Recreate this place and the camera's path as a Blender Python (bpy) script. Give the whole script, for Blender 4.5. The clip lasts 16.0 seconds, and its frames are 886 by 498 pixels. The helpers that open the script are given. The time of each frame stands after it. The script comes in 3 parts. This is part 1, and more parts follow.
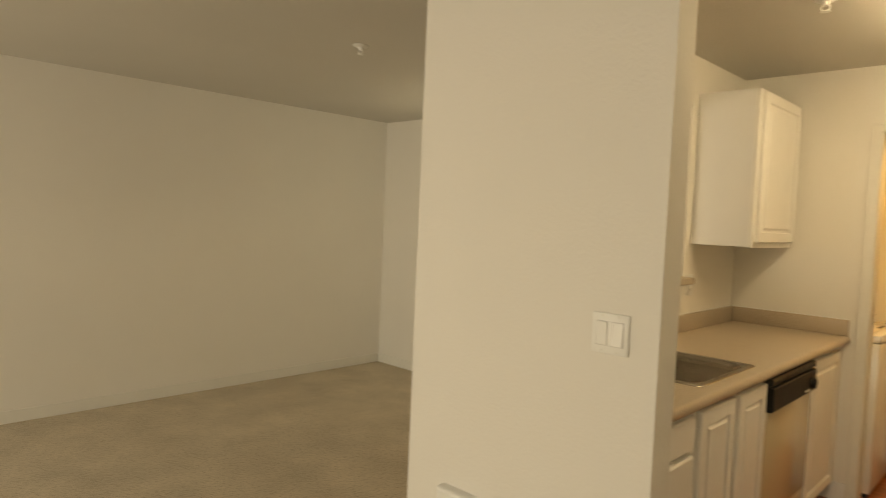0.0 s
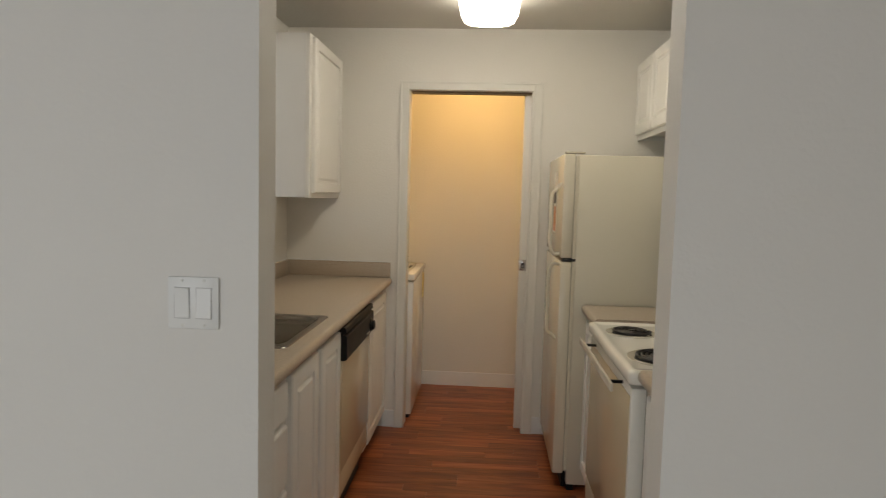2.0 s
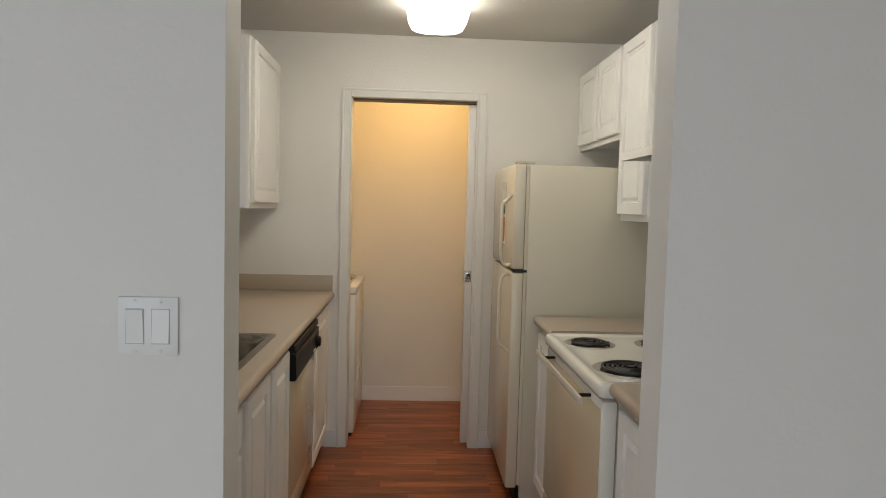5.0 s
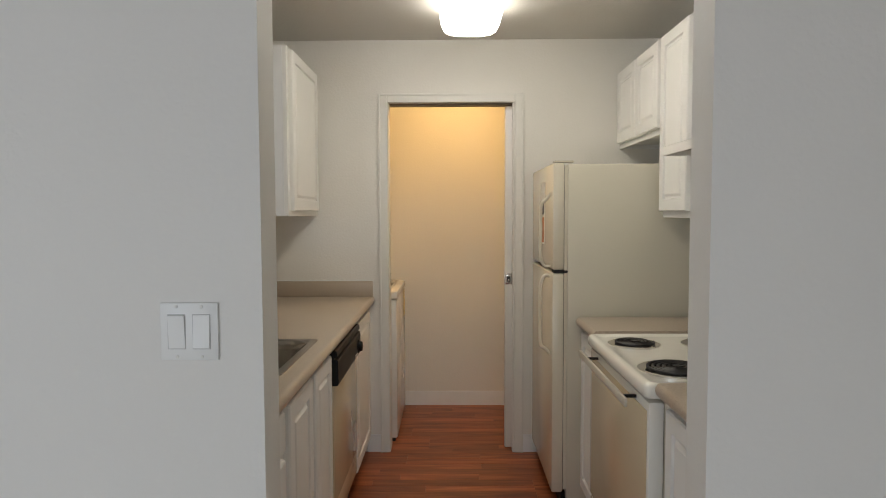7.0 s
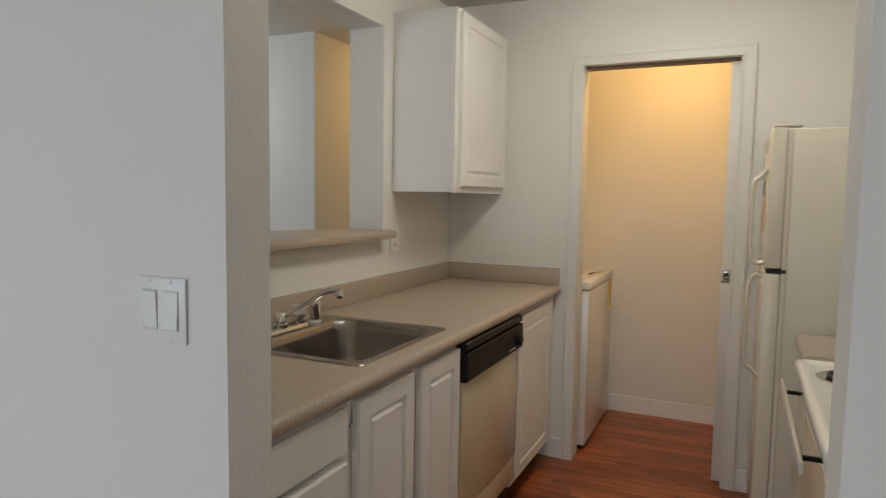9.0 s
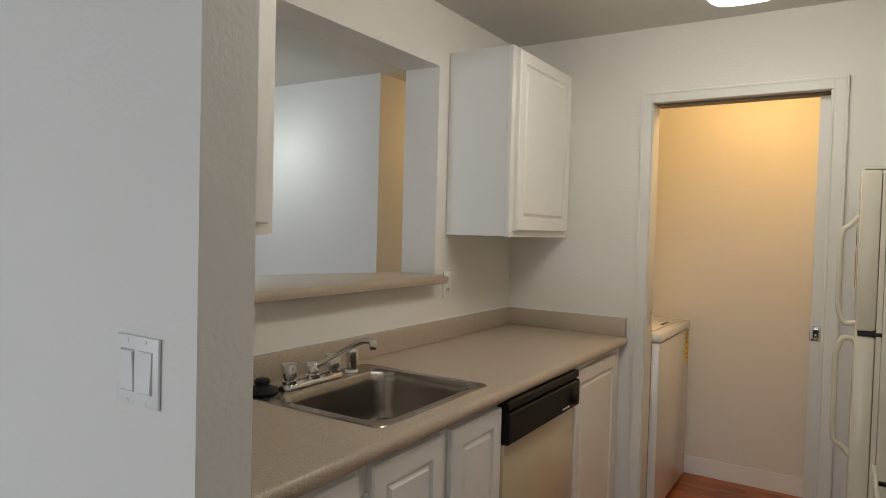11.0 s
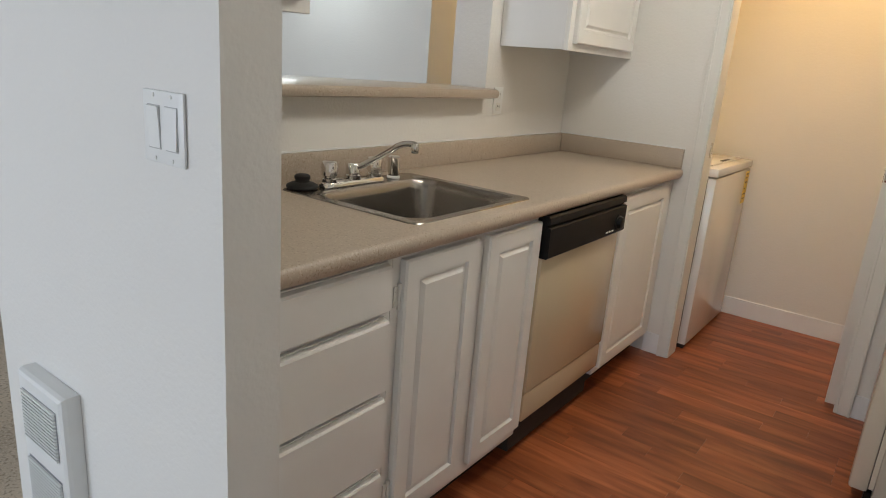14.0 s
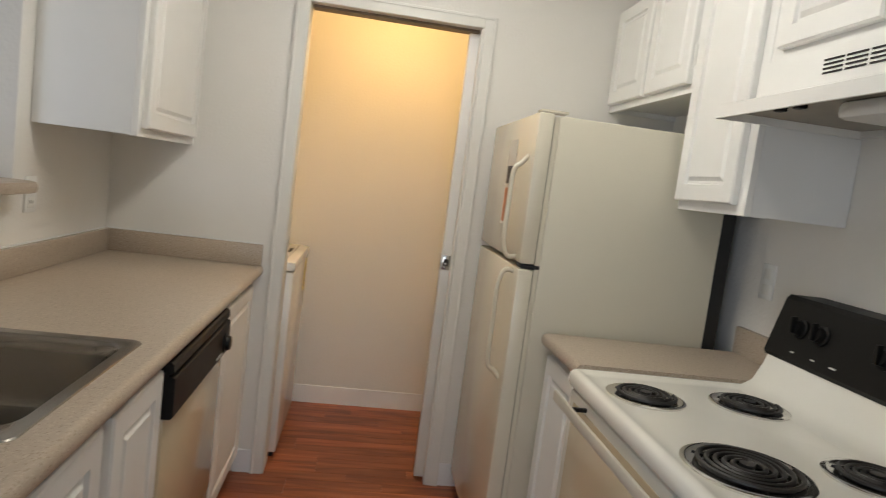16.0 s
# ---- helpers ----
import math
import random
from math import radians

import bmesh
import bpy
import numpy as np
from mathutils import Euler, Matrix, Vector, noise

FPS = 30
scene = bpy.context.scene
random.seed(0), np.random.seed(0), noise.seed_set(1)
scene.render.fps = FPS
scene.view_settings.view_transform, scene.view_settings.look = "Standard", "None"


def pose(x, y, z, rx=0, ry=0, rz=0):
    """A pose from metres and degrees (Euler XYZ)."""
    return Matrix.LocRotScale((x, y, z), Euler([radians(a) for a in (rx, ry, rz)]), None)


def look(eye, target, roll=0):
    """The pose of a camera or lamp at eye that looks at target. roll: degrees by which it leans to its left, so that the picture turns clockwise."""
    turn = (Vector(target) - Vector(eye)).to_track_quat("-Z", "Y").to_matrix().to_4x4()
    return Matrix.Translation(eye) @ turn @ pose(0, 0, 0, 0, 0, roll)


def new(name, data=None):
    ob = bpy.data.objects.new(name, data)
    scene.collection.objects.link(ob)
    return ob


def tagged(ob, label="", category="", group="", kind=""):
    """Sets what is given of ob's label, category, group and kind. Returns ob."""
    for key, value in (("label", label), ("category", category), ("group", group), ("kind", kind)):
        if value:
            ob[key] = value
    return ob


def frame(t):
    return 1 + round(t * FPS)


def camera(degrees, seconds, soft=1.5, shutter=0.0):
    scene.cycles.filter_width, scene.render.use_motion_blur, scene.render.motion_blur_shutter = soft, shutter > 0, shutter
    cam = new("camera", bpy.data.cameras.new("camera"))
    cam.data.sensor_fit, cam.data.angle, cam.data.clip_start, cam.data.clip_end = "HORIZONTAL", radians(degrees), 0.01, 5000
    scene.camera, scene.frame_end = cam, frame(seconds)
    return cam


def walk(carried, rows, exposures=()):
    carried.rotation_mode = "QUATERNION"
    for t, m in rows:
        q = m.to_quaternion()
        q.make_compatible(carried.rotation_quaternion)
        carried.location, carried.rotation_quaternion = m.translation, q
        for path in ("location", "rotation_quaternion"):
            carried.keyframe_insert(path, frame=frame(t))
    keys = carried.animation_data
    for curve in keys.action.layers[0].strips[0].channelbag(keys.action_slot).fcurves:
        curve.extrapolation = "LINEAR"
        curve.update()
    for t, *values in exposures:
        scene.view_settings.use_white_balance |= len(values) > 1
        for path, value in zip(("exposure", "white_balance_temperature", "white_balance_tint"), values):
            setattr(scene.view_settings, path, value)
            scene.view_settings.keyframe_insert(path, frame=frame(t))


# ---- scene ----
cam = camera(68.8, 16.0, soft=0.9, shutter=0.25)
PATH = [
    (0, (1.481, -4.118, 1.483), (0.092, -2.681, 1.385), 2.5),
    (0.2, (1.425, -4.07, 1.468), (0.2, -2.492, 1.375), 3.3),
    (0.5, (1.371, -4.056, 1.449), (0.343, -2.343, 1.365), 3.9),
    (0.7, (1.357, -4.041, 1.448), (0.436, -2.268, 1.359), 4.3),
    (1, (1.325, -3.983, 1.434), (0.634, -2.11, 1.314), 4.1),
    (1.2, (1.28, -3.931, 1.425), (0.762, -2.005, 1.271), 3.4),
    (1.5, (1.256, -3.903, 1.421), (0.913, -1.941, 1.246), 1.2),
    (2, (1.21, -3.853, 1.426), (1.077, -1.864, 1.261), 1.5),
    (2.5, (1.154, -3.795, 1.43), (1.323, -1.808, 1.269), -0.6),
    (3, (1.09, -3.782, 1.41), (1.28, -1.801, 1.215), -0.7),
    (3.5, (1.084, -3.778, 1.413), (1.19, -1.793, 1.198), 0.6),
    (4, (1.075, -3.775, 1.42), (1.17, -1.783, 1.27), 1.1),
    (4.2, (1.073, -3.761, 1.419), (1.172, -1.767, 1.293), 1.3),
    (6.3, (1.088, -3.772, 1.427), (1.195, -1.779, 1.299), 1.6),
    (6.5, (1.086, -3.762, 1.414), (1.181, -1.768, 1.299), 1.1),
    (7, (1.091, -3.753, 1.41), (1.068, -1.757, 1.298), -0.2),
    (7.5, (1.207, -3.701, 1.407), (1.06, -1.717, 1.209), 3.1),
    (8, (1.266, -3.565, 1.365), (0.902, -1.612, 1.14), 1.8),
    (8.5, (1.363, -3.419, 1.4), (0.849, -1.489, 1.303), 1.4),
    (9, (1.48, -3.304, 1.384), (0.65, -1.492, 1.218), 0.9),
    (9.2, (1.498, -3.231, 1.372), (0.556, -1.48, 1.153), 4.1),
    (11.3, (1.572, -3.119, 1.425), (0.477, -1.445, 1.4), 0.9),
    (11.5, (1.588, -3.12, 1.424), (0.481, -1.455, 1.422), 0.4),
    (12, (1.592, -3.102, 1.427), (0.464, -1.451, 1.436), 0.3),
    (12.5, (1.59, -3.085, 1.428), (0.452, -1.441, 1.411), 0.4),
    (12.8, (1.61, -3.068, 1.384), (0.474, -1.443, 1.122), 2.0),
    (13, (1.606, -3.072, 1.355), (0.482, -1.458, 0.991), 3.1),
    (13.5, (1.584, -3.054, 1.314), (0.445, -1.508, 0.753), 5.0),
    (13.8, (1.575, -3.055, 1.308), (0.429, -1.514, 0.748), 3.9),
    (14, (1.54, -3.057, 1.309), (0.408, -1.503, 0.759), 4.5),
    (14.5, (1.386, -3.059, 1.338), (0.532, -1.32, 0.841), 5.9),
    (15, (1.242, -3.047, 1.339), (0.741, -1.169, 0.869), 5.3),
    (15.5, (1.171, -2.95, 1.349), (0.954, -1.015, 0.895), 7.7),
    (15.8, (1.077, -2.851, 1.366), (1.164, -0.87, 1.109), 6.9),
    (16, (1.045, -2.811, 1.372), (1.299, -0.838, 1.17), 7.3),
]
walk(cam, [(t, look(eye, target, roll)) for t, eye, target, roll in PATH],
     [(0.0, 0.22, 13200, 10), (0.5, 0.06, 10800, 10), (1.0, -0.16, 8700, 10), (1.6, -0.17, 7400, 10), (2.5, -0.05, 7000, 10), (3.5, 0.0, 6700, 10), (12.5, 0.0, 6350, 10), (13.2, 0.45, 6250, 10), (15.4, 0.45, 6250, 10), (16.0, 0.27, 6250, 10)])

# ---- world and lights ----
world = bpy.data.worlds.new("sky")
scene.world = world
world.use_nodes = True
wn = world.node_tree.nodes
sky = wn.new("ShaderNodeTexSky")
sky.sky_type, sky.sun_disc, sky.sun_elevation, sky.sun_rotation = "NISHITA", False, radians(40), radians(200)
world.node_tree.links.new(sky.outputs["Color"], wn["Background"].inputs["Color"])
wn["Background"].inputs["Strength"].default_value = 0.1


def lamp(name, kind, m, energy, color, **more):
    data = bpy.data.lights.new(name, kind)
    data.energy, data.color = energy, color
    if kind == "AREA":
        data.shape, data.size, data.size_y = "RECTANGLE", more["size"], more["size_y"]
    else:
        data.shadow_soft_size = more["radius"]
    ob = new(name, data)
    ob.matrix_world = m
    return ob


# Daylight in the openings of the two living-room windows
lamp("window_daylight", "AREA", look((-2.2, -7.45, 1.25), (-2.2, 0, 1.25)), 67, (0.76, 0.855, 1.0), size=1.9, size_y=2.0)
lamp("window_daylight", "AREA", look((1.5, -7.45, 1.25), (1.5, 0, 1.25)), 23, (0.76, 0.855, 1.0), size=2.3, size_y=2.0)
# Warm bulbs of the laundry closet and of the hall
lamp("laundry_bulb", "POINT", pose(1.13, 0.30, 2.24), 10.5, (1.0, 0.605, 0.22), radius=0.07)
lamp("hall_bulb", "POINT", pose(-0.6, 1.2, 2.2), 8, (1.0, 0.62, 0.20), radius=0.07)
# Unseen bulb beside the pass-through, added for the glow on the far wall
lamp("wall_glow_bulb", "POINT", pose(-1.82, -0.33, 1.97), 4.9, (0.88, 0.97, 0.96), radius=0.075)
KITCHEN_LAMP = 7.7         # glow of the long acrylic lens on the kitchen ceiling

# ---- materials ----


def material(name, color, rough=0.5, metal=0.0, vary=0.06, scale=6.0, bump=0.0, bump_scale=60.0, coat=0.0, spec=0.5):
    """A principled material with soft blotches, fine grain and relief."""
    m = bpy.data.materials.new(name)
    m.use_nodes = True
    n, l = m.node_tree.nodes, m.node_tree.links
    b = n["Principled BSDF"]
    b.inputs["Roughness"].default_value, b.inputs["Metallic"].default_value = rough, metal
    b.inputs["Coat Weight"].default_value, b.inputs["Specular IOR Level"].default_value = coat, spec
    at = n.new("ShaderNodeTexCoord")
    big = n.new("ShaderNodeTexNoise")
    big.inputs["Scale"].default_value, big.inputs["Detail"].default_value = scale, 5
    l.new(at.outputs["Object"], big.inputs["Vector"])
    ramp = n.new("ShaderNodeMapRange")
    ramp.inputs["From Min"].default_value, ramp.inputs["From Max"].default_value = 0.3, 0.7
    l.new(big.outputs["Fac"], ramp.inputs["Value"])
    mix = n.new("ShaderNodeMix")
    mix.data_type = "RGBA"
    low = [c * (1 - vary) for c in color]
    mix.inputs["A"].default_value, mix.inputs["B"].default_value = (*low, 1), (*color, 1)
    l.new(ramp.outputs["Result"], mix.inputs["Factor"])
    l.new(mix.outputs["Result"], b.inputs["Base Color"])
    rr = n.new("ShaderNodeMapRange")
    rr.inputs["To Min"].default_value, rr.inputs["To Max"].default_value = max(rough - 0.05, 0.02), min(rough + 0.06, 1)
    l.new(big.outputs["Fac"], rr.inputs["Value"])
    l.new(rr.outputs["Result"], b.inputs["Roughness"])
    if bump:
        fine = n.new("ShaderNodeTexNoise")
        fine.inputs["Scale"].default_value, fine.inputs["Detail"].default_value = bump_scale, 4
        l.new(at.outputs["Object"], fine.inputs["Vector"])
        bm_node = n.new("ShaderNodeBump")
        bm_node.inputs["Strength"].default_value, bm_node.inputs["Distance"].default_value = bump, 0.004
        l.new(fine.outputs["Fac"], bm_node.inputs["Height"])
        l.new(bm_node.outputs["Normal"], b.inputs["Normal"])
    return m


def speckled(name, color, specks, rough, scale, vary=0.05, broad=4):
    """Laminate with fine light and dark specks."""
    m = material(name, color, rough, vary=vary, scale=broad)
    n, l = m.node_tree.nodes, m.node_tree.links
    b = n["Principled BSDF"]
    mix0 = next(x for x in n if x.type == "MIX")
    at = next(x for x in n if x.type == "TEX_COORD")
    last = mix0.outputs["Result"]
    for k, (c, lo, hi, s) in enumerate(specks):
        v = n.new("ShaderNodeTexNoise")
        v.inputs["Scale"].default_value, v.inputs["Detail"].default_value = scale * s, 2
        shift = n.new("ShaderNodeMapping")
        shift.inputs["Location"].default_value = (3.1 * k, 1.7 * k, 0.3)
        l.new(at.outputs["Object"], shift.inputs["Vector"])
        l.new(shift.outputs["Vector"], v.inputs["Vector"])
        r = n.new("ShaderNodeMapRange")
        r.inputs["From Min"].default_value, r.inputs["From Max"].default_value = lo, hi
        l.new(v.outputs["Fac"], r.inputs["Value"])
        mx = n.new("ShaderNodeMix")
        mx.data_type = "RGBA"
        mx.inputs["B"].default_value = (*c, 1)
        l.new(r.outputs["Result"], mx.inputs["Factor"])
        l.new(last, mx.inputs["A"])
        last = mx.outputs["Result"]
    l.new(last, b.inputs["Base Color"])
    return m


def wood_plank(name):
    """Reddish-brown wood-look vinyl, grain along x, each piece with its own tone."""
    m = bpy.data.materials.new(name)
    m.use_nodes = True
    n, l = m.node_tree.nodes, m.node_tree.links
    b = n["Principled BSDF"]
    at, info = n.new("ShaderNodeTexCoord"), n.new("ShaderNodeObjectInfo")
    shift = n.new("ShaderNodeVectorMath")
    shift.operation = "MULTIPLY_ADD"
    mul = n.new("ShaderNodeVectorMath")
    mul.operation = "SCALE"
    mul.inputs[0].default_value = (17.0, 31.0, 5.0)
    l.new(info.outputs["Random"], mul.inputs["Scale"])
    shift.inputs[1].default_value = (1.7, 14.0, 1.0)
    l.new(at.outputs["Object"], shift.inputs[0])
    l.new(mul.outputs["Vector"], shift.inputs[2])
    grain = n.new("ShaderNodeTexNoise")
    grain.inputs["Scale"].default_value, grain.inputs["Detail"].default_value, grain.inputs["Distortion"].default_value = 1.6, 7, 0.7
    l.new(shift.outputs["Vector"], grain.inputs["Vector"])
    ramp = n.new("ShaderNodeValToRGB")
    e = ramp.color_ramp.elements
    e[0].position, e[0].color = 0.30, (0.165, 0.043, 0.015, 1)
    e[1].position, e[1].color = 0.72, (0.42, 0.138, 0.055, 1)
    mid = e.new(0.5)
    mid.color = (0.285, 0.082, 0.030, 1)
    l.new(grain.outputs["Fac"], ramp.inputs["Fac"])
    hsv = n.new("ShaderNodeHueSaturation")
    val = n.new("ShaderNodeMapRange")
    val.inputs["To Min"].default_value, val.inputs["To Max"].default_value = 0.74, 1.22
    l.new(info.outputs["Random"], val.inputs["Value"])
    l.new(val.outputs["Result"], hsv.inputs["Value"])
    l.new(ramp.outputs["Color"], hsv.inputs["Color"])
    l.new(hsv.outputs["Color"], b.inputs["Base Color"])
    b.inputs["Roughness"].default_value = 0.36
    bump = n.new("ShaderNodeBump")
    bump.inputs["Strength"].default_value, bump.inputs["Distance"].default_value = 0.15, 0.001
    l.new(grain.outputs["Fac"], bump.inputs["Height"])
    l.new(bump.outputs["Normal"], b.inputs["Normal"])
    return m


WALL = material("wall_paint", (0.80, 0.78, 0.74), 0.62, vary=0.03, scale=1.5, bump=0.33, bump_scale=85)
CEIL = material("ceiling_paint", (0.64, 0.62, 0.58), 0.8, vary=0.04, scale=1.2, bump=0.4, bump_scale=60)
TRIM = material("trim_paint", (0.78, 0.77, 0.73), 0.4, vary=0.04, scale=5, bump=0.04, bump_scale=30)
CAB = material("cabinet_paint", (0.83, 0.82, 0.79), 0.36, vary=0.04, scale=7, bump=0.05, bump_scale=40)
CABSIDE = material("cabinet_side_melamine", (0.80, 0.80, 0.79), 0.42, vary=0.03, scale=4)
TRACK = material("door_track_metal", (0.22, 0.17, 0.12), 0.5, vary=0.15, scale=20)
# Near-black that puts the shade of toe kicks, recesses and gaps into colour
DARK = material("painted_gap_shade", (0.03, 0.026, 0.022), 0.8, vary=0.2)
LAM = speckled("countertop_laminate", (0.46, 0.38, 0.298), [((0.53, 0.45, 0.36), 0.55, 0.66, 1.0), ((0.32, 0.25, 0.18), 0.59, 0.68, 1.2)], 0.32, 170)
BISQUE = material("bisque_enamel", (0.72, 0.67, 0.545), 0.22, vary=0.03, scale=3, coat=0.3)
BISQUE_TEX = material("bisque_fridge_skin", (0.66, 0.62, 0.505), 0.36, vary=0.03, scale=3, bump=0.12, bump_scale=260)
CREAM = material("cooktop_enamel", (0.86, 0.84, 0.77), 0.16, vary=0.03, scale=5, coat=0.4)
HANDLE = material("taupe_enamel", (0.60, 0.55, 0.46), 0.3, vary=0.05, scale=10)
ALMOND = material("dishwasher_panel", (0.62, 0.52, 0.36), 0.2, vary=0.03, scale=3, coat=0.3)
# Grey that puts the shade under the hood into the colour
HOODSHADE = material("hood_underside_shade", (0.36, 0.33, 0.27), 0.5, vary=0.2, scale=12)
BLACK = material("black_plastic", (0.010, 0.0095, 0.009), 0.45, vary=0.2, scale=9, spec=0.18)
RUBBER = material("black_rubber", (0.012, 0.012, 0.012), 0.55, vary=0.2, scale=9)
COIL = material("burner_coil", (0.022, 0.02, 0.019), 0.45, vary=0.3, scale=30)
STEEL = material("brushed_steel", (0.37, 0.345, 0.315), 0.22, 1.0, vary=0.08, scale=9, bump=0.03, bump_scale=200)
CHROME = material("chrome", (0.78, 0.77, 0.75), 0.10, 1.0, vary=0.03, scale=8)
WHITE = material("white_plastic", (0.82, 0.82, 0.80), 0.35, vary=0.02, scale=8)
VINYL = material("white_vinyl", (0.86, 0.87, 0.88), 0.3, vary=0.04, scale=9)
WASHER = material("washer_enamel", (0.82, 0.80, 0.76), 0.16, vary=0.02, scale=3, coat=0.3)
LABEL = material("yellow_label", (0.72, 0.52, 0.06), 0.6, vary=0.1, scale=40)
INK = material("print_ink", (0.05, 0.04, 0.035), 0.6, vary=0.2, scale=40)
ORANGE = material("orange_print", (0.62, 0.22, 0.07), 0.55, vary=0.3, scale=60)
PAPER = material("paper", (0.76, 0.72, 0.64), 0.7, vary=0.05, scale=30)
PLANK = wood_plank("vinyl_plank")
SUB = material("floor_joint", (0.09, 0.034, 0.016), 0.7, vary=0.2)
CARPET = speckled("carpet_pile", (0.62, 0.53, 0.415), [((0.64, 0.56, 0.45), 0.5, 0.66, 1.0), ((0.30, 0.25, 0.19), 0.52, 0.68, 0.6)], 0.95, 150, vary=0.28, broad=3.5)


def glowing(name, color, strength):
    m = bpy.data.materials.new(name)
    m.use_nodes = True
    b = m.node_tree.nodes["Principled BSDF"]
    b.inputs["Base Color"].default_value = (0.85, 0.83, 0.8, 1)
    b.inputs["Roughness"].default_value = 0.4
    b.inputs["Emission Color"].default_value, b.inputs["Emission Strength"].default_value = (*color, 1), strength
    return m


LENS = glowing("lit_acrylic_lens", (1.0, 0.945, 0.83), KITCHEN_LAMP)

# ---- mesh tools ----


def box_into(bm, x0, x1, y0, y1, z0, z1, bevel=0.0, segments=2):
    vs = [bm.verts.new(p) for p in ((x0, y0, z0), (x1, y0, z0), (x1, y1, z0), (x0, y1, z0), (x0, y0, z1), (x1, y0, z1), (x1, y1, z1), (x0, y1, z1))]
    fs = [bm.faces.new([vs[i] for i in q]) for q in ((3, 2, 1, 0), (4, 5, 6, 7), (0, 1, 5, 4), (1, 2, 6, 5), (2, 3, 7, 6), (3, 0, 4, 7))]
    if bevel:
        es = list({e for f in fs for e in f.edges})
        bmesh.ops.bevel(bm, geom=es, offset=bevel, segments=segments, profile=0.5, affect="EDGES", clamp_overlap=True)


def loops_into(bm, loops, close=True):
    """Skin over rings of points with equal counts; ends are capped."""
    rings = [[bm.verts.new(p) for p in ring] for ring in loops]
    k = len(rings[0])
    for a, b in zip(rings, rings[1:]):
        for i in range(k):
            bm.faces.new((a[i], a[(i + 1) % k], b[(i + 1) % k], b[i]))
    if close:
        bm.faces.new(rings[0][::-1])
        bm.faces.new(rings[-1])


def tube_into(bm, points, r, sides=10, radii=None):
    """A round tube along points."""
    pts = [Vector(p) for p in points]
    rings, side = [], None
    for i, p in enumerate(pts):
        way = (pts[min(i + 1, len(pts) - 1)] - pts[max(i - 1, 0)]).normalized()
        if side is None:
            side = way.orthogonal().normalized()
        side = (side - way * side.dot(way)).normalized()
        up = way.cross(side)
        rad = radii[i] if radii else r
        rings.append([p + rad * (math.cos(2 * math.pi * k / sides) * side + math.sin(2 * math.pi * k / sides) * up) for k in range(sides)])
    loops_into(bm, rings)


def lathe_into(bm, centre, axis, profile, sides=24):
    """Rings of (radius, distance along axis) round a centre."""
    a = Vector(axis).normalized()
    s = a.orthogonal().normalized()
    u = a.cross(s)
    c = Vector(centre)
    loops_into(bm, [[c + a * d + max(r, 1e-4) * (math.cos(2 * math.pi * k / sides) * s + math.sin(2 * math.pi * k / sides) * u) for k in range(sides)] for r, d in profile])


def smooth_path(points, steps=6):
    """Catmull-Rom through points."""
    p = [Vector(q) for q in points]
    p = [p[0]] + p + [p[-1]]
    out = []
    for a, b, c, d in zip(p, p[1:], p[2:], p[3:]):
        for k in range(steps):
            t = k / steps
            out.append(0.5 * (2 * b + (c - a) * t + (2 * a - 5 * b + 4 * c - d) * t * t + (3 * b - a - 3 * c + d) * t ** 3))
    return out + [p[-1]]


def finish(name, bm, mat, base=(0, 0, 0), parent=None, smooth=False):
    bmesh.ops.recalc_face_normals(bm, faces=bm.faces)
    me = bpy.data.meshes.new(name)
    for v in bm.verts:
        v.co -= Vector(base)
    if smooth:
        for f in bm.faces:
            f.smooth = True
        for e in bm.edges:
            if len(e.link_faces) == 2 and e.calc_face_angle(0) > radians(40):
                e.smooth = False
    bm.to_mesh(me)
    bm.free()
    me.materials.append(mat)
    ob = new(name, me)
    if parent:
        ob.parent = parent
    else:
        ob.location = base
    return ob


def thing(name, base, label, category, group=""):
    ob = new(name)
    ob.empty_display_size = 0.1
    ob.location = base
    return tagged(ob, label, category, group)


def base_of(ob):
    p = Vector(ob.location)
    while ob.parent:
        ob = ob.parent
        p += ob.location
    return p


def part(parent, name, build, mat, label="", smooth=True):
    bm = bmesh.new()
    build(bm)
    ob = finish(name, bm, mat, base_of(parent), parent, smooth)
    return tagged(ob, label) if label else ob


def boxes(*dims, bevel=0.0):
    def build(bm):
        for d in dims:
            box_into(bm, *d, bevel=bevel)
    return build


def each(parent, name, dims, mat, label="", bevel=0.0, smooth=True):
    """Several alike parts, each an object of its own."""
    for d in dims:
        part(parent, name, boxes(d, bevel=bevel), mat, label, smooth)


def structure(name, dims, mat, label, bevel=0.0):
    bm = bmesh.new()
    for d in dims:
        box_into(bm, *d, bevel=bevel)
    return tagged(finish(name, bm, mat), label, name.split("_")[0], kind="structure")


def panel_door(side, plane, thick, u0, u1, v0, v1, rail=0.052, field=True):
    """A raised-panel door on a face looking along x: side +1 or -1, its back at x = plane."""
    rings = [(0, 0), (0, thick - 0.005), (0.005, thick)]
    if field:
        rings += [(rail, thick), (rail + 0.003, thick - 0.010), (rail + 0.012, thick - 0.010), (rail + 0.024, thick - 0.001), (rail + 0.028, thick - 0.001)]
    else:
        rings += [(0.02, thick)]

    def build(bm):
        loops_into(bm, [[(plane + side * w, u, v) for u, v in ((u0 + i, v0 + i), (u1 - i, v0 + i), (u1 - i, v1 - i), (u0 + i, v1 - i))] for i, w in rings])
    return build


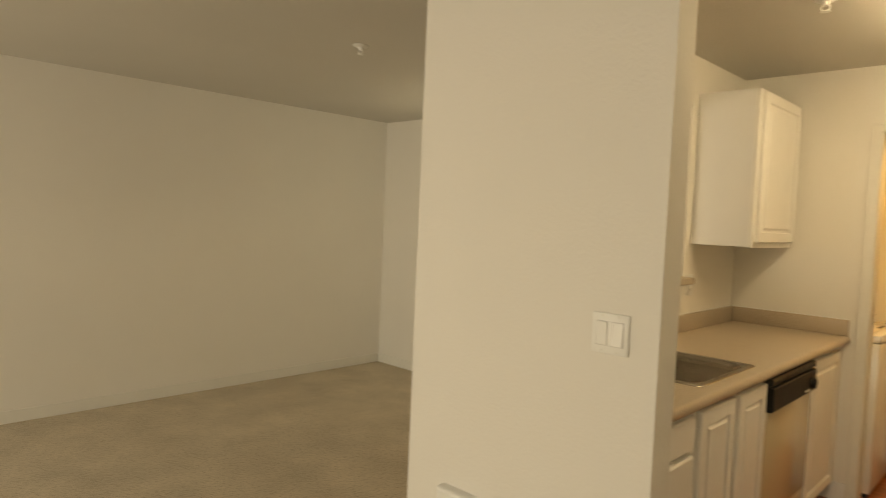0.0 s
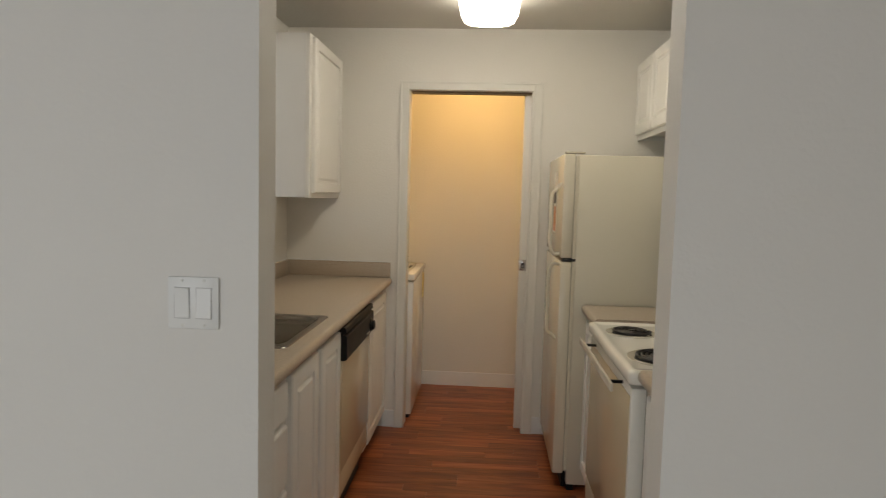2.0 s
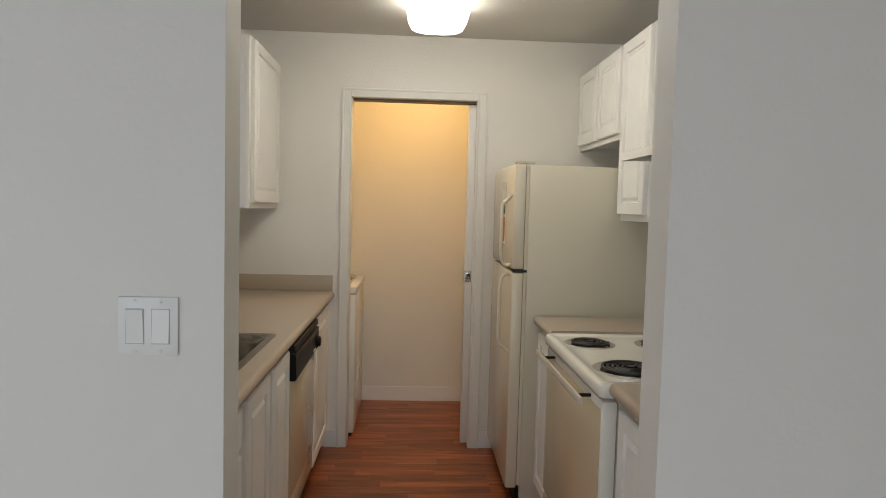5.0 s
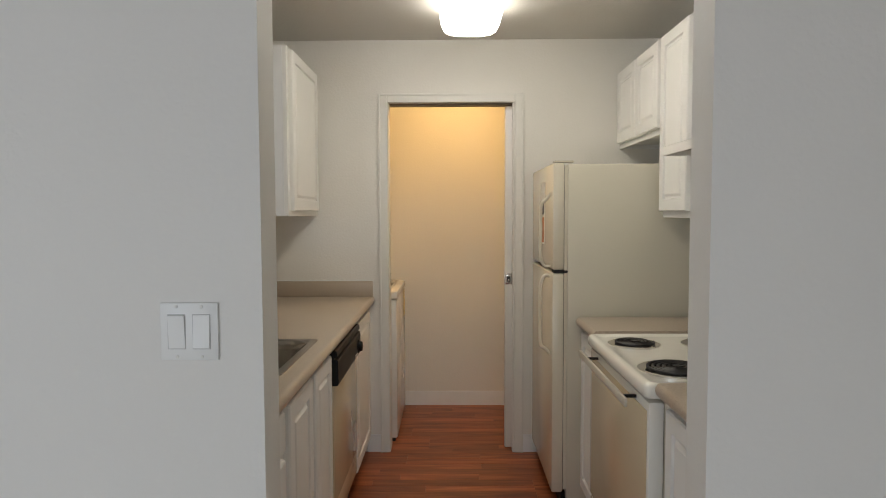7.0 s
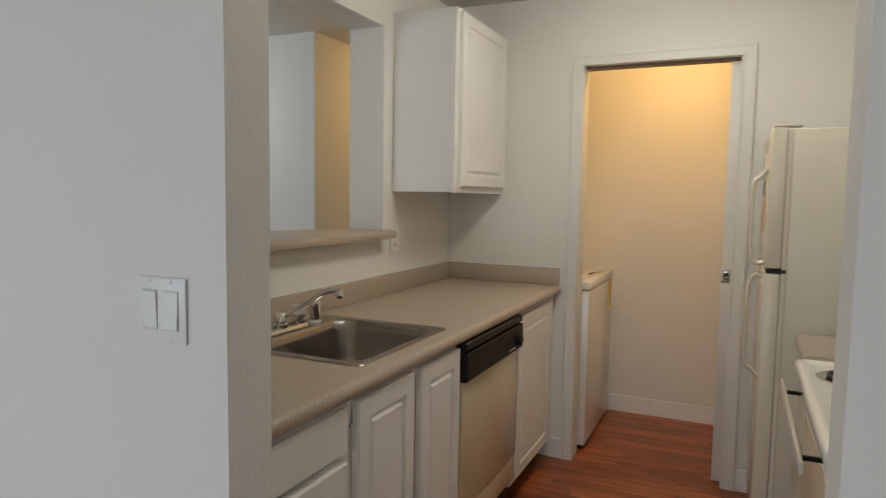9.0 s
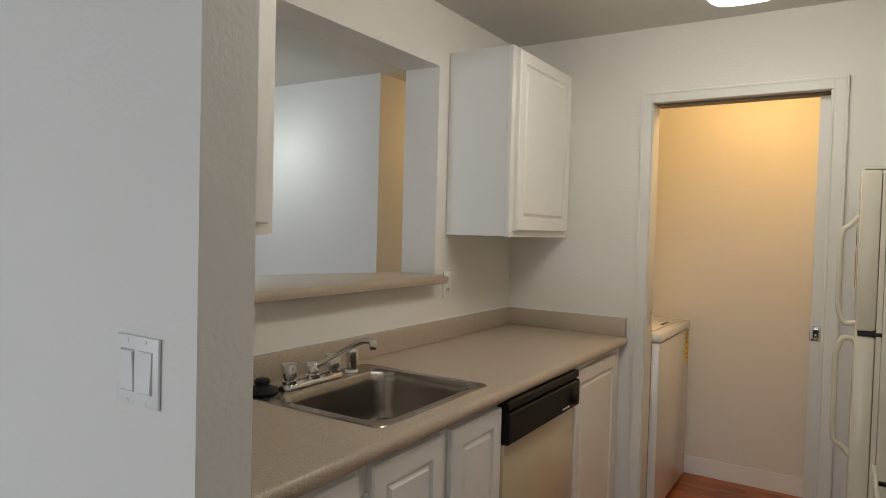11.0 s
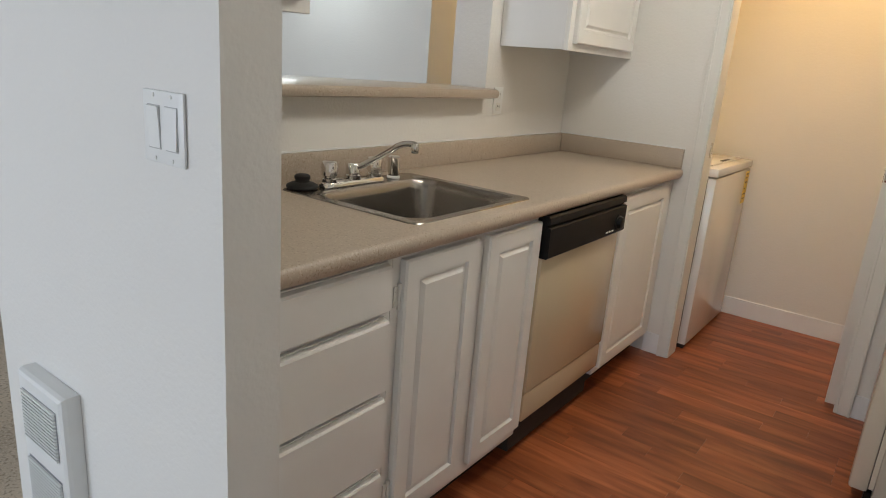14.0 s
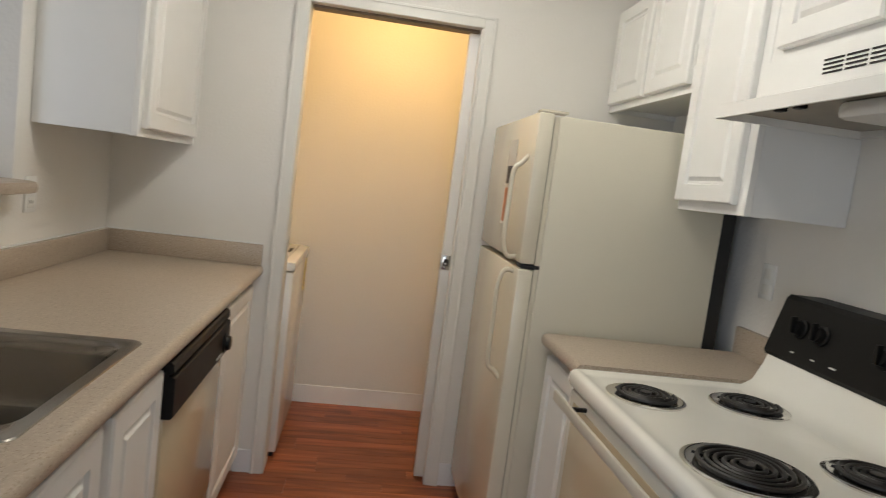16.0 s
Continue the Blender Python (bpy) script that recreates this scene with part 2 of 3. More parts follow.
def hinge(side, plane, u, z):
    """An exposed cabinet hinge: leaf, knuckle and two screws."""
    def build(bm):
        a, b = sorted((plane, plane + side * 0.004))
        box_into(bm, a, b, u - 0.009, u + 0.009, z - 0.026, z + 0.026, bevel=0.0015)
        tube_into(bm, [(plane + side * 0.006, u + 0.007, z - 0.034), (plane + side * 0.006, u + 0.007, z + 0.034)], 0.005, 8)
        for dz in (-0.014, 0.014):
            lathe_into(bm, (plane + side * 0.004, u - 0.002, z + dz), (side, 0, 0), [(0.0035, 0), (0.003, 0.0012), (0.0005, 0.0014)], 8)
    return build


# ---- large structure ----
H = 2.395
Y0, YB = -2.497, -2.388          # the two faces of the wall between living room and kitchen
XJ, XK = 0.722, 1.594           # jambs of the kitchen opening
XR = 2.37                       # kitchen's range-side wall
LX, LY, FY = -3.47, 0.13, -7.5
HX = -1.004                     # corner of the hall
structure("wall_entry_switch", [(-0.215, XJ, Y0, YB, 0, H)], WALL, "off-white orange-peel painted wall beside the kitchen opening")
structure("wall_entry_range", [(XK, 4.2, Y0, YB, 0, H)], WALL, "off-white orange-peel painted wall beside the kitchen opening")
PY0, PY1, PZ0, PZ1 = -1.96, -0.735, 1.19, 2.13
structure("wall_pass_through", [(-0.18, 0, YB, PY0, 0, H), (-0.18, 0, PY1, 2.6, 0, H), (-0.18, 0, PY0, PY1, 0, PZ0), (-0.18, 0, PY0, PY1, PZ1, H)], WALL, "painted wall with a pass-through opening above the sink")
DX0, DX1, DZ = 0.729, 1.463, 2.04
structure("wall_laundry_door", [(0, DX0, 0, 0.1, 0, H), (DX1, XR, 0, 0.03, 0, H), (DX1, XR, 0.095, 0.125, 0, H), (DX0, DX1, 0, 0.125, DZ, H)], WALL, "off-white painted wall with a pocket door opening")
structure("wall_range", [(XR, XR + 0.12, YB, 1.05, 0, H)], WALL, "off-white painted wall behind the range")
structure("wall_laundry_back", [(0, XR, 0.93, 1.05, 0, H)], WALL, "off-white painted back wall of the laundry closet")
structure("wall_living_far", [(LX, HX, LY, LY + 0.12, 0, H)], WALL, "off-white living room wall lit by daylight")
structure("wall_hall", [(HX - 0.12, HX, LY + 0.12, 2.6, 0, H), (HX - 0.12, -0.0, 2.6, 2.72, 0, H)], WALL, "painted hall wall in warm lamp light")
structure("wall_living_side", [(LX - 0.12, LX, FY, LY + 0.12, 0, H)], WALL, "long off-white living room wall")
WZ0, WZ1 = 0.2, 2.3
WIN = ((-3.2, -1.2), (0.3, 2.7))
structure("wall_window", [(LX - 0.12, WIN[0][0], FY - 0.12, FY, 0, H), (WIN[0][1], WIN[1][0], FY - 0.12, FY, 0, H), (WIN[1][1], 4.32, FY - 0.12, FY, 0, H)]
          + [(a, b, FY - 0.12, FY, 0, WZ0) for a, b in WIN] + [(a, b, FY - 0.12, FY, WZ1, H) for a, b in WIN], WALL, "plain painted wall with two wide windows")
structure("wall_living_end", [(4.2, 4.32, FY, YB, 0, H)], WALL, "plain off-white painted wall")
for k, (a, b) in enumerate(WIN):
    structure("window_%d" % (k + 1), [(a, a + 0.05, FY - 0.09, FY - 0.03, WZ0, WZ1), (b - 0.05, b, FY - 0.09, FY - 0.03, WZ0, WZ1), (a + 0.05, b - 0.05, FY - 0.09, FY - 0.03, WZ0, WZ0 + 0.05), (a + 0.05, b - 0.05, FY - 0.09, FY - 0.03, WZ1 - 0.05, WZ1)], WHITE, "white framed wide living room window")
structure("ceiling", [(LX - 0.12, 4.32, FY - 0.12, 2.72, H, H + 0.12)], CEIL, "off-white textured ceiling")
structure("floor_living", [(LX - 0.12, 4.32, FY - 0.12, Y0 + 0.02, -0.1, 0.0), (LX - 0.12, -0.08, Y0 + 0.02, 2.72, -0.1, 0.0)], CARPET, "beige cut-pile carpet with darker blotches")
floor_kitchen = structure("floor_kitchen", [(-0.08, XR + 0.12, Y0 + 0.02, 1.05, -0.1, -0.004)], SUB, "reddish-brown wood-look vinyl plank floor")
# Baseboards
structure("baseboard_living", [(LX, HX, LY - 0.012, LY, 0, 0.085), (LX, LX + 0.012, FY, LY - 0.012, 0, 0.085), (-0.192, -0.18, YB, 2.6, 0, 0.085)], TRIM, "white painted wooden baseboard", 0.003)
structure("baseboard_laundry", [(0.0, XR, 0.922, 0.93, 0, 0.105), (0.0, 0.008, 0.125, 0.922, 0, 0.105)], VINYL, "white vinyl cove baseboard", 0.002)
structure("baseboard_kitchen", [(0.60, 0.678, -0.008, 0, 0, 0.105), (1.515, 1.66, -0.008, 0, 0, 0.105)], VINYL, "white vinyl cove baseboard", 0.002)

# Door casing, jamb lining and the pocket door
structure("trim_laundry_door", [(0.678, DX0, -0.016, 0, 0, 2.09), (DX1, 1.514, -0.016, 0, 0, 2.09), (DX0, DX1, -0.016, 0, DZ, 2.09),
                                (0.678, 0.690, -0.02, -0.016, 0, 2.09), (1.502, 1.514, -0.02, -0.016, 0, 2.09), (0.690, 1.502, -0.02, -0.016, 2.078, 2.09),
                                (DX0, DX0 + 0.006, -0.012, 0.106, 0, DZ), (DX1 - 0.012, DX1, -0.012, 0.028, 0, DZ), (DX1 - 0.012, DX1, 0.098, 0.137, 0, DZ)], TRIM, "white painted door casing with jamb lining", 0.003)
structure("trim_door_track", [(DX0 + 0.012, DX1 - 0.012, 0.03, 0.095, DZ - 0.010, DZ)], TRACK, "dark metal track of the pocket door")
door = thing("door_1", (1.411, 0.062, 0.0), "white painted pocket door slid almost fully open", "door")
door["kind"] = "structure"
part(door, "slab", boxes((1.411, 2.15, 0.044, 0.080, 0.012, DZ - 0.014), bevel=0.002), TRIM)


def latch_plate(bm):
    box_into(bm, 1.4135, 1.450, 0.0405, 0.0438, 0.988, 1.052, bevel=0.001)
    box_into(bm, 1.4075, 1.4108, 0.050, 0.074, 0.985, 1.055, bevel=0.001)
    for z in (0.995, 1.045):
        lathe_into(bm, (1.4318, 0.0405, z), (0, -1, 0), [(0.004, 0), (0.003, 0.0015), (0.0005, 0.002)], 10)


part(door, "latch_plate", latch_plate, CHROME, "chrome pocket door latch")
part(door, "pull_recess", boxes((1.4215, 1.4425, 0.0385, 0.0402, 1.004, 1.036)), DARK, "dark recessed pull")
part(door, "thumb_turn", boxes((1.428, 1.436, 0.034, 0.0383, 1.008, 1.020), bevel=0.001), CHROME)
strike = thing("strike_plate", (DX0 + 0.006, 0.06, 1.02), "small metal strike plate on the door jamb", "strike plate")
part(strike, "plate", boxes((DX0 + 0.0065, DX0 + 0.0085, 0.048, 0.076, 0.985, 1.055), bevel=0.0006), CHROME)

# Bar shelf of the pass-through


def shelf_shape(bm):
    outline = [(0.078, -1.97), (0.078, -0.745), (-0.16, -0.738), (-0.46, -1.50), (-0.46, -1.97)]
    mid = Vector((-0.15, -1.35))
    rings = []
    for i, z in ((0.012, PZ0 - 0.004), (0.003, PZ0), (0.0, PZ0 + 0.010), (0.0, PZ0 + 0.022), (0.004, PZ0 + 0.030), (0.014, PZ0 + 0.034)):
        rings.append([(x - math.copysign(i, x - mid.x), y - math.copysign(i, y - mid.y), z) for x, y in outline])
    loops_into(bm, rings)


bm = bmesh.new()
shelf_shape(bm)
tagged(finish("pass_through_shelf", bm, LAM, smooth=True), "speckled taupe laminate shelf on the pass-through sill", "shelf")

# ---- sink-side counter ----
CZ, CT = 0.924, 0.042
SX0, SX1, SY0, SY1 = 0.066, 0.584, -1.862, -1.288
counter = thing("countertop", (0.33, -1.2, 0.873), "speckled taupe laminate countertop with rolled edge and backsplash", "countertop")


def nosed_slab(bm, x0, x1, y0, y1, front):
    """A slab whose edge towards front (+1: x1, -1: x0) is rounded."""
    r = CT / 2
    e, w = (x1, x0) if front > 0 else (x0, x1)
    prof = [(w, CZ - CT), (e - front * r * 0.6, CZ - CT)]
    prof += [(e - front * (r - r * math.cos(a)) * 0.8, CZ - r + r * math.sin(a)) for a in (-1.1, -0.6, 0.0, 0.5, 1.0, 1.35)]
    prof += [(e - front * r, CZ), (w, CZ)]
    loops_into(bm, [[(x, y, z) for x, z in prof] for y in (y0, y1)])


def left_slab(bm):
    hx0, hx1, hy0, hy1 = SX0 + 0.02, SX1 - 0.02, SY0 + 0.02, SY1 - 0.02
    nosed_slab(bm, hx1, 0.650, YB + 0.002, -0.004, 1)
    box_into(bm, 0.004, hx1, YB + 0.002, hy0, CZ - CT, CZ)
    box_into(bm, 0.004, hx1, hy1, -0.004, CZ - CT, CZ)
    box_into(bm, 0.004, hx0, hy0, hy1, CZ - CT, CZ)
    bmesh.ops.remove_doubles(bm, verts=bm.verts, dist=1e-4)


part(counter, "worktop", left_slab, LAM)
part(counter, "backsplash", boxes((0.002, 0.022, YB + 0.002, -0.024, CZ + 0.0005, 1.015), (0.002, 0.640, -0.023, -0.002, CZ + 0.0005, 1.015), bevel=0.003), LAM)
part(counter, "sealant", boxes((0.0015, 0.006, YB + 0.002, -0.024, 1.0155, 1.021), (0.006, 0.640, -0.005, -0.0015, 1.0155, 1.021)), WHITE, "white sealant line")

FX, DT = 0.610, 0.022     # face-frame plane and door thickness


def base_cabinet(label, y0, y1, fx, side, wall_x, toe=0.10):
    c = thing("base_cabinet", ((fx + wall_x) / 2, (y0 + y1) / 2, 0), label, "cabinet")
    a, b = sorted((wall_x + side * 0.004, fx))
    top = CZ - CT - 0.002
    f0, f1 = (b - 0.02, b) if side > 0 else (a, a + 0.02)
    part(c, "body", boxes((a, b, y0, y0 + 0.016, toe, top), (a, b, y1 - 0.016, y1, toe, top), (a, b, y0 + 0.016, y1 - 0.016, toe, toe + 0.016), (f0, f1, y0 + 0.016, y1 - 0.016, toe + 0.016, top)), CAB, smooth=False)
    a, b = sorted((wall_x + side * 0.03, fx - side * 0.07))
    # Toe kick coloured near-black for the shade below the cabinet
    part(c, "toe_kick", boxes((a, b, y0 + 0.001, y1 - 0.001, 0.0, toe - 0.001)), DARK, "recessed toe kick with its shade painted near-black")
    return c


def drawer_front(u0, u1, v0, v1):
    """Slab drawer front with a bevelled finger pull along the top."""
    def build(bm):
        prof = [(0.0, v0), (DT - 0.003, v0), (DT, v0 + 0.003), (DT, v1 - 0.010), (DT - 0.004, v1 - 0.004), (0.006, v1), (0.0, v1)]
        loops_into(bm, [[(FX + w, u, v) for w, v in prof] for u in (u0, u1)])
    return build


c = base_cabinet("white painted drawer cabinet with four slab fronts", YB + 0.003, -1.974, FX, 1, 0)
for v0, v1 in ((0.750, 0.866), (0.546, 0.731), (0.338, 0.528), (0.140, 0.320)):
    part(c, "drawer_front", drawer_front(YB + 0.02, -1.997, v0, v1), CAB, smooth=False)
    part(c, "drawer_rail", boxes((FX + 0.0005, FX + 0.010, YB + 0.02, -1.997, v1 + 0.001, v1 + 0.004)), CAB, smooth=False)
c = base_cabinet("white painted sink cabinet with two raised-panel doors", -1.972, -1.287, FX, 1, 0)
part(c, "door", panel_door(1, FX + 0.001, DT, -1.946, -1.638, 0.140, 0.864), CAB, smooth=False)
part(c, "door", panel_door(1, FX + 0.001, DT, -1.590, -1.294, 0.140, 0.862), CAB, smooth=False)
for z in (0.772, 0.232):
    part(c, "hinge", hinge(1, FX, -1.957, z), TRIM, "painted-over steel hinge")
c = base_cabinet("white painted base cabinet with one raised-panel door", -0.660, -0.004, FX, 1, 0)
part(c, "door", panel_door(1, FX + 0.001, DT, -0.636, -0.112, 0.130, 0.858), CAB, smooth=False)

# Dishwasher
dw = thing("dishwasher", (0.34, -0.968, 0), "almond dishwasher with black control panel under the counter", "dishwasher")
DY0, DY1 = -1.285, -0.662
part(dw, "body", boxes((0.05, 0.591, DY0 + 0.002, DY1 - 0.002, 0.02, 0.868)), DARK)
part(dw, "door_panel", boxes((0.592, 0.636, DY0 + 0.004, DY1 - 0.004, 0.262, 0.737), bevel=0.004), ALMOND, "glossy almond door")
part(dw, "kick_panel", boxes((0.592, 0.632, DY0 + 0.004, DY1 - 0.004, 0.152, 0.256), bevel=0.004), ALMOND)


def dw_panel(bm):
    prof = [(0.592, 0.739), (0.650, 0.739), (0.656, 0.745), (0.655, 0.838), (0.651, 0.841), (0.640, 0.843), (0.640, 0.850), (0.652, 0.853), (0.650, 0.872), (0.644, 0.878), (0.592, 0.878)]
    loops_into(bm, [[(x, y, z) for x, z in prof] for y in (DY0 + 0.003, DY1 - 0.003)])


part(dw, "control_panel", dw_panel, BLACK, "black control panel with a finger recess", smooth=False)
part(dw, "dial", lambda bm: lathe_into(bm, (0.6555, -0.735, 0.782), (1, 0, 0), [(0.031, 0), (0.031, 0.004), (0.024, 0.006), (0.022, 0.018), (0.015, 0.020), (0.001, 0.0202)], 24), BLACK)
each(dw, "button", [*[(0.6558, 0.659, y, y + 0.014, 0.754, 0.760) for y in (-0.84, -0.815, -0.79)]], TRIM, "small pale push button", bevel=0.0008)

# Sink
sink = thing("kitchen_sink", (0.34, -1.58, CZ), "single-bowl brushed stainless steel drop-in sink", "sink")


def rounded_rect(x0, x1, y0, y1, r, z, n=6):
    pts = []
    for cx, cy, a0 in ((x1 - r, y1 - r, 0), (x0 + r, y1 - r, 90), (x0 + r, y0 + r, 180), (x1 - r, y0 + r, 270)):
        for k in range(n + 1):
            a = radians(a0 + 90 * k / n)
            pts.append((cx + r * math.cos(a), cy + r * math.sin(a), z))
    return pts


def sink_shape(bm):
    bx0, bx1, by0, by1 = SX0 + 0.105, SX1 - 0.032, SY0 + 0.038, SY1 - 0.038
    z = CZ
    rings = [rounded_rect(SX0, SX1, SY0, SY1, 0.03, z + 0.0005), rounded_rect(SX0 + 0.002, SX1 - 0.002, SY0 + 0.002, SY1 - 0.002, 0.03, z + 0.0031),
             rounded_rect(SX0 + 0.012, SX1 - 0.012, SY0 + 0.012, SY1 - 0.012, 0.03, z + 0.0034),
             rounded_rect(bx0 - 0.006, bx1 + 0.006, by0 - 0.006, by1 + 0.006, 0.07, z + 0.003),
             rounded_rect(bx0, bx1, by0, by1, 0.07, z - 0.004),
             rounded_rect(bx0 + 0.006, bx1 - 0.006, by0 + 0.006, by1 - 0.006, 0.068, z - 0.03),
             rounded_rect(bx0 + 0.012, bx1 - 0.012, by0 + 0.012, by1 - 0.012, 0.066, z - 0.125),
             rounded_rect(bx0 + 0.022, bx1 - 0.022, by0 + 0.022, by1 - 0.022, 0.06, z - 0.152),
             rounded_rect(bx0 + 0.050, bx1 - 0.050, by0 + 0.050, by1 - 0.050, 0.05, z - 0.165)]
    vs = [[bm.verts.new(p) for p in ring] for ring in rings]
    k = len(vs[0])
    for a, b in zip(vs, vs[1:]):
        for i in range(k):
            bm.faces.new((a[i], a[(i + 1) % k], b[(i + 1) % k], b[i]))
    bm.faces.new(vs[-1])


part(sink, "basin", sink_shape, STEEL)
part(sink, "drain", lambda bm: lathe_into(bm, (0.37, -1.575, CZ - 0.1648), (0, 0, 1), [(0.055, 0), (0.055, 0.002), (0.042, 0.002), (0.036, 0.0006), (0.001, 0.0005)], 24), CHROME, "round chrome drain")

# Faucet
tap = thing("kitchen_faucet", (0.13, -1.58, CZ + 0.003), "chrome two-handle kitchen faucet with long swivel spout", "faucet")
TX = 0.128
DECK = CZ + 0.004


def deck_plate(bm):
    loops_into(bm, [rounded_rect(TX - 0.03 + i, TX + 0.03 - i, -1.755 + i, -1.493 - i, 0.028 - i * 0.5, z) for i, z in ((0, DECK), (0, DECK + 0.010), (0.004, DECK + 0.016), (0.012, DECK + 0.018))])


def knob_profile(bm, y):
    lathe_into(bm, (TX, y, DECK + 0.018), (0, 0, 1), [(0.024, 0), (0.024, 0.008), (0.019, 0.012), (0.019, 0.016), (0.0235, 0.018), (0.0245, 0.052), (0.022, 0.058), (0.016, 0.060), (0.001, 0.0602)], 20)


part(tap, "deck_plate", deck_plate, CHROME)
for y in (-1.722, -1.527):
    part(tap, "handle", lambda bm, y=y: knob_profile(bm, y), CHROME)
part(tap, "spout_base", lambda bm: lathe_into(bm, (TX, -1.624, DECK + 0.018), (0, 0, 1), [(0.026, 0), (0.026, 0.010), (0.021, 0.014), (0.021, 0.040), (0.017, 0.046), (0.001, 0.0465)], 20), CHROME)


def spout(bm):
    path = smooth_path([(TX, -1.624, DECK + 0.045), (TX + 0.03, -1.612, DECK + 0.062), (TX + 0.10, -1.585, DECK + 0.108), (TX + 0.13, -1.574, DECK + 0.130), (TX + 0.155, -1.566, DECK + 0.141), (TX + 0.178, -1.558, DECK + 0.143), (TX + 0.19, -1.554, DECK + 0.139)])
    tube_into(bm, path, 0.0095, 12)
    lathe_into(bm, (TX + 0.186, -1.5555, DECK + 0.147), (0, 0, -1), [(0.010, 0), (0.0125, 0.006), (0.0125, 0.026), (0.010, 0.030), (0.001, 0.0302)], 14)


part(tap, "spout", spout, CHROME)
spray = thing("side_sprayer", (0.118, -1.426, CZ), "chrome side sprayer standing in the sink deck", "sprayer")
part(spray, "holder", lambda bm: lathe_into(bm, (0.122, -1.426, DECK), (0, 0, 1), [(0.022, 0), (0.022, 0.006), (0.019, 0.009), (0.001, 0.0092)], 20), WHITE)
part(spray, "head", lambda bm: lathe_into(bm, (0.122, -1.426, DECK + 0.0095), (0, 0, 1), [(0.019, 0), (0.021, 0.045), (0.021, 0.060), (0.017, 0.064), (0.001, 0.0642)], 20), CHROME)
stop = thing("sink_stopper", (0.100, -1.802, CZ + 0.005), "black rubber sink stopper lying on the sink deck", "stopper")
part(stop, "disc", lambda bm: lathe_into(bm, (0.100, -1.802, CZ + 0.0045), (0, 0, 1), [(0.043, 0), (0.047, 0.004), (0.045, 0.010), (0.034, 0.016), (0.022, 0.019), (0.020, 0.024), (0.023, 0.028), (0.023, 0.036), (0.018, 0.040), (0.001, 0.0405)], 28), RUBBER)

# ---- upper cabinets ----
UZ0, UZ1 = 1.395, 2.205


def upper_cabinet(label, side, wall_x, front, y0, y1, z0, z1, doors, hinges=()):
    c = thing("wall_cabinet", ((wall_x + front) / 2, (y0 + y1) / 2, z0), label, "cabinet", "kitchen wall cabinets")
    fx = front - side * DT
    a, b = sorted((wall_x + side * 0.003, fx))
    x0, x1 = (a, b - 0.02) if side > 0 else (a + 0.02, b)
    part(c, "body", boxes((x0, x1, y0, y1, z0 + 0.024, z1), (x0, x1, y0, y0 + 0.014, z0 + 0.003, z0 + 0.024), (x0, x1, y1 - 0.014, y1, z0 + 0.003, z0 + 0.024)), CABSIDE, smooth=False)
    fa, fb = sorted((fx - side * 0.0195, fx))
    part(c, "face_frame", boxes((fa, fb, y0 - 0.001, y1 + 0.001, z0, z1), bevel=0.0015), CAB, smooth=False)
    for u0, u1 in doors:
        part(c, "door", panel_door(side, fx + side * 0.001, DT, u0, u1, z0 + 0.028, z1 - 0.012), CAB, smooth=False)
    for u, z in hinges:
        part(c, "hinge", hinge(side, fx, u, z), TRIM, "painted-over steel hinge")
    return c


upper_cabinet("white wall cabinet with one raised-panel door in the corner", 1, 0, 0.338, -0.655, -0.004, UZ0, UZ1, [(-0.622, -0.045)])
upper_cabinet("white wall cabinet with raised-panel door beside the pass-through", 1, 0, 0.338, YB + 0.004, -1.976, UZ0, UZ1, [(YB + 0.03, -2.006)])
RF = 2.04
upper_cabinet("white two-door wall cabinet above the refrigerator", -1, XR, RF, -0.778, -0.004, 1.768, UZ1, [(-0.375, -0.028), (-0.738, -0.402)], [(-0.753, 2.1), (-0.753, 1.89)])
upper_cabinet("tall white wall cabinet with one raised-panel door", -1, XR, RF, -1.160, -0.782, 1.385, UZ1, [(-1.122, -0.788)])
upper_cabinet("white two-door wall cabinet above the range hood", -1, XR, RF, -1.955, -1.164, 1.79, UZ1, [(-1.555, -1.210), (-1.935, -1.595)])

# Range hood
hood = thing("range_hood", (2.15, -1.53, 1.63), "white under-cabinet range hood with louvred vents and visor", "range hood")
HY0, HY1 = -1.952, -1.166


def hood_shell(bm):
    prof = [(XR - 0.004, 1.788), (RF + 0.004, 1.788), (RF + 0.004, 1.700), (1.940, 1.668), (1.930, 1.664), (1.930, 1.631), (1.938, 1.631), (1.938, 1.653), (2.05, 1.690), (XR - 0.02, 1.690), (XR - 0.02, 1.636), (XR - 0.004, 1.636)]
    loops_into(bm, [[(x, y, z) for x, z in prof] for y in (HY0 + 0.006, HY1 - 0.006)])
    for y0, y1 in ((HY0, HY0 + 0.006), (HY1 - 0.006, HY1)):
        loops_into(bm, [[(x, y, z) for x, z in ((XR - 0.004, 1.788), (RF + 0.004, 1.788), (RF + 0.004, 1.700), (1.930, 1.664), (1.930, 1.631), (XR - 0.004, 1.631))] for y in (y0, y1)])


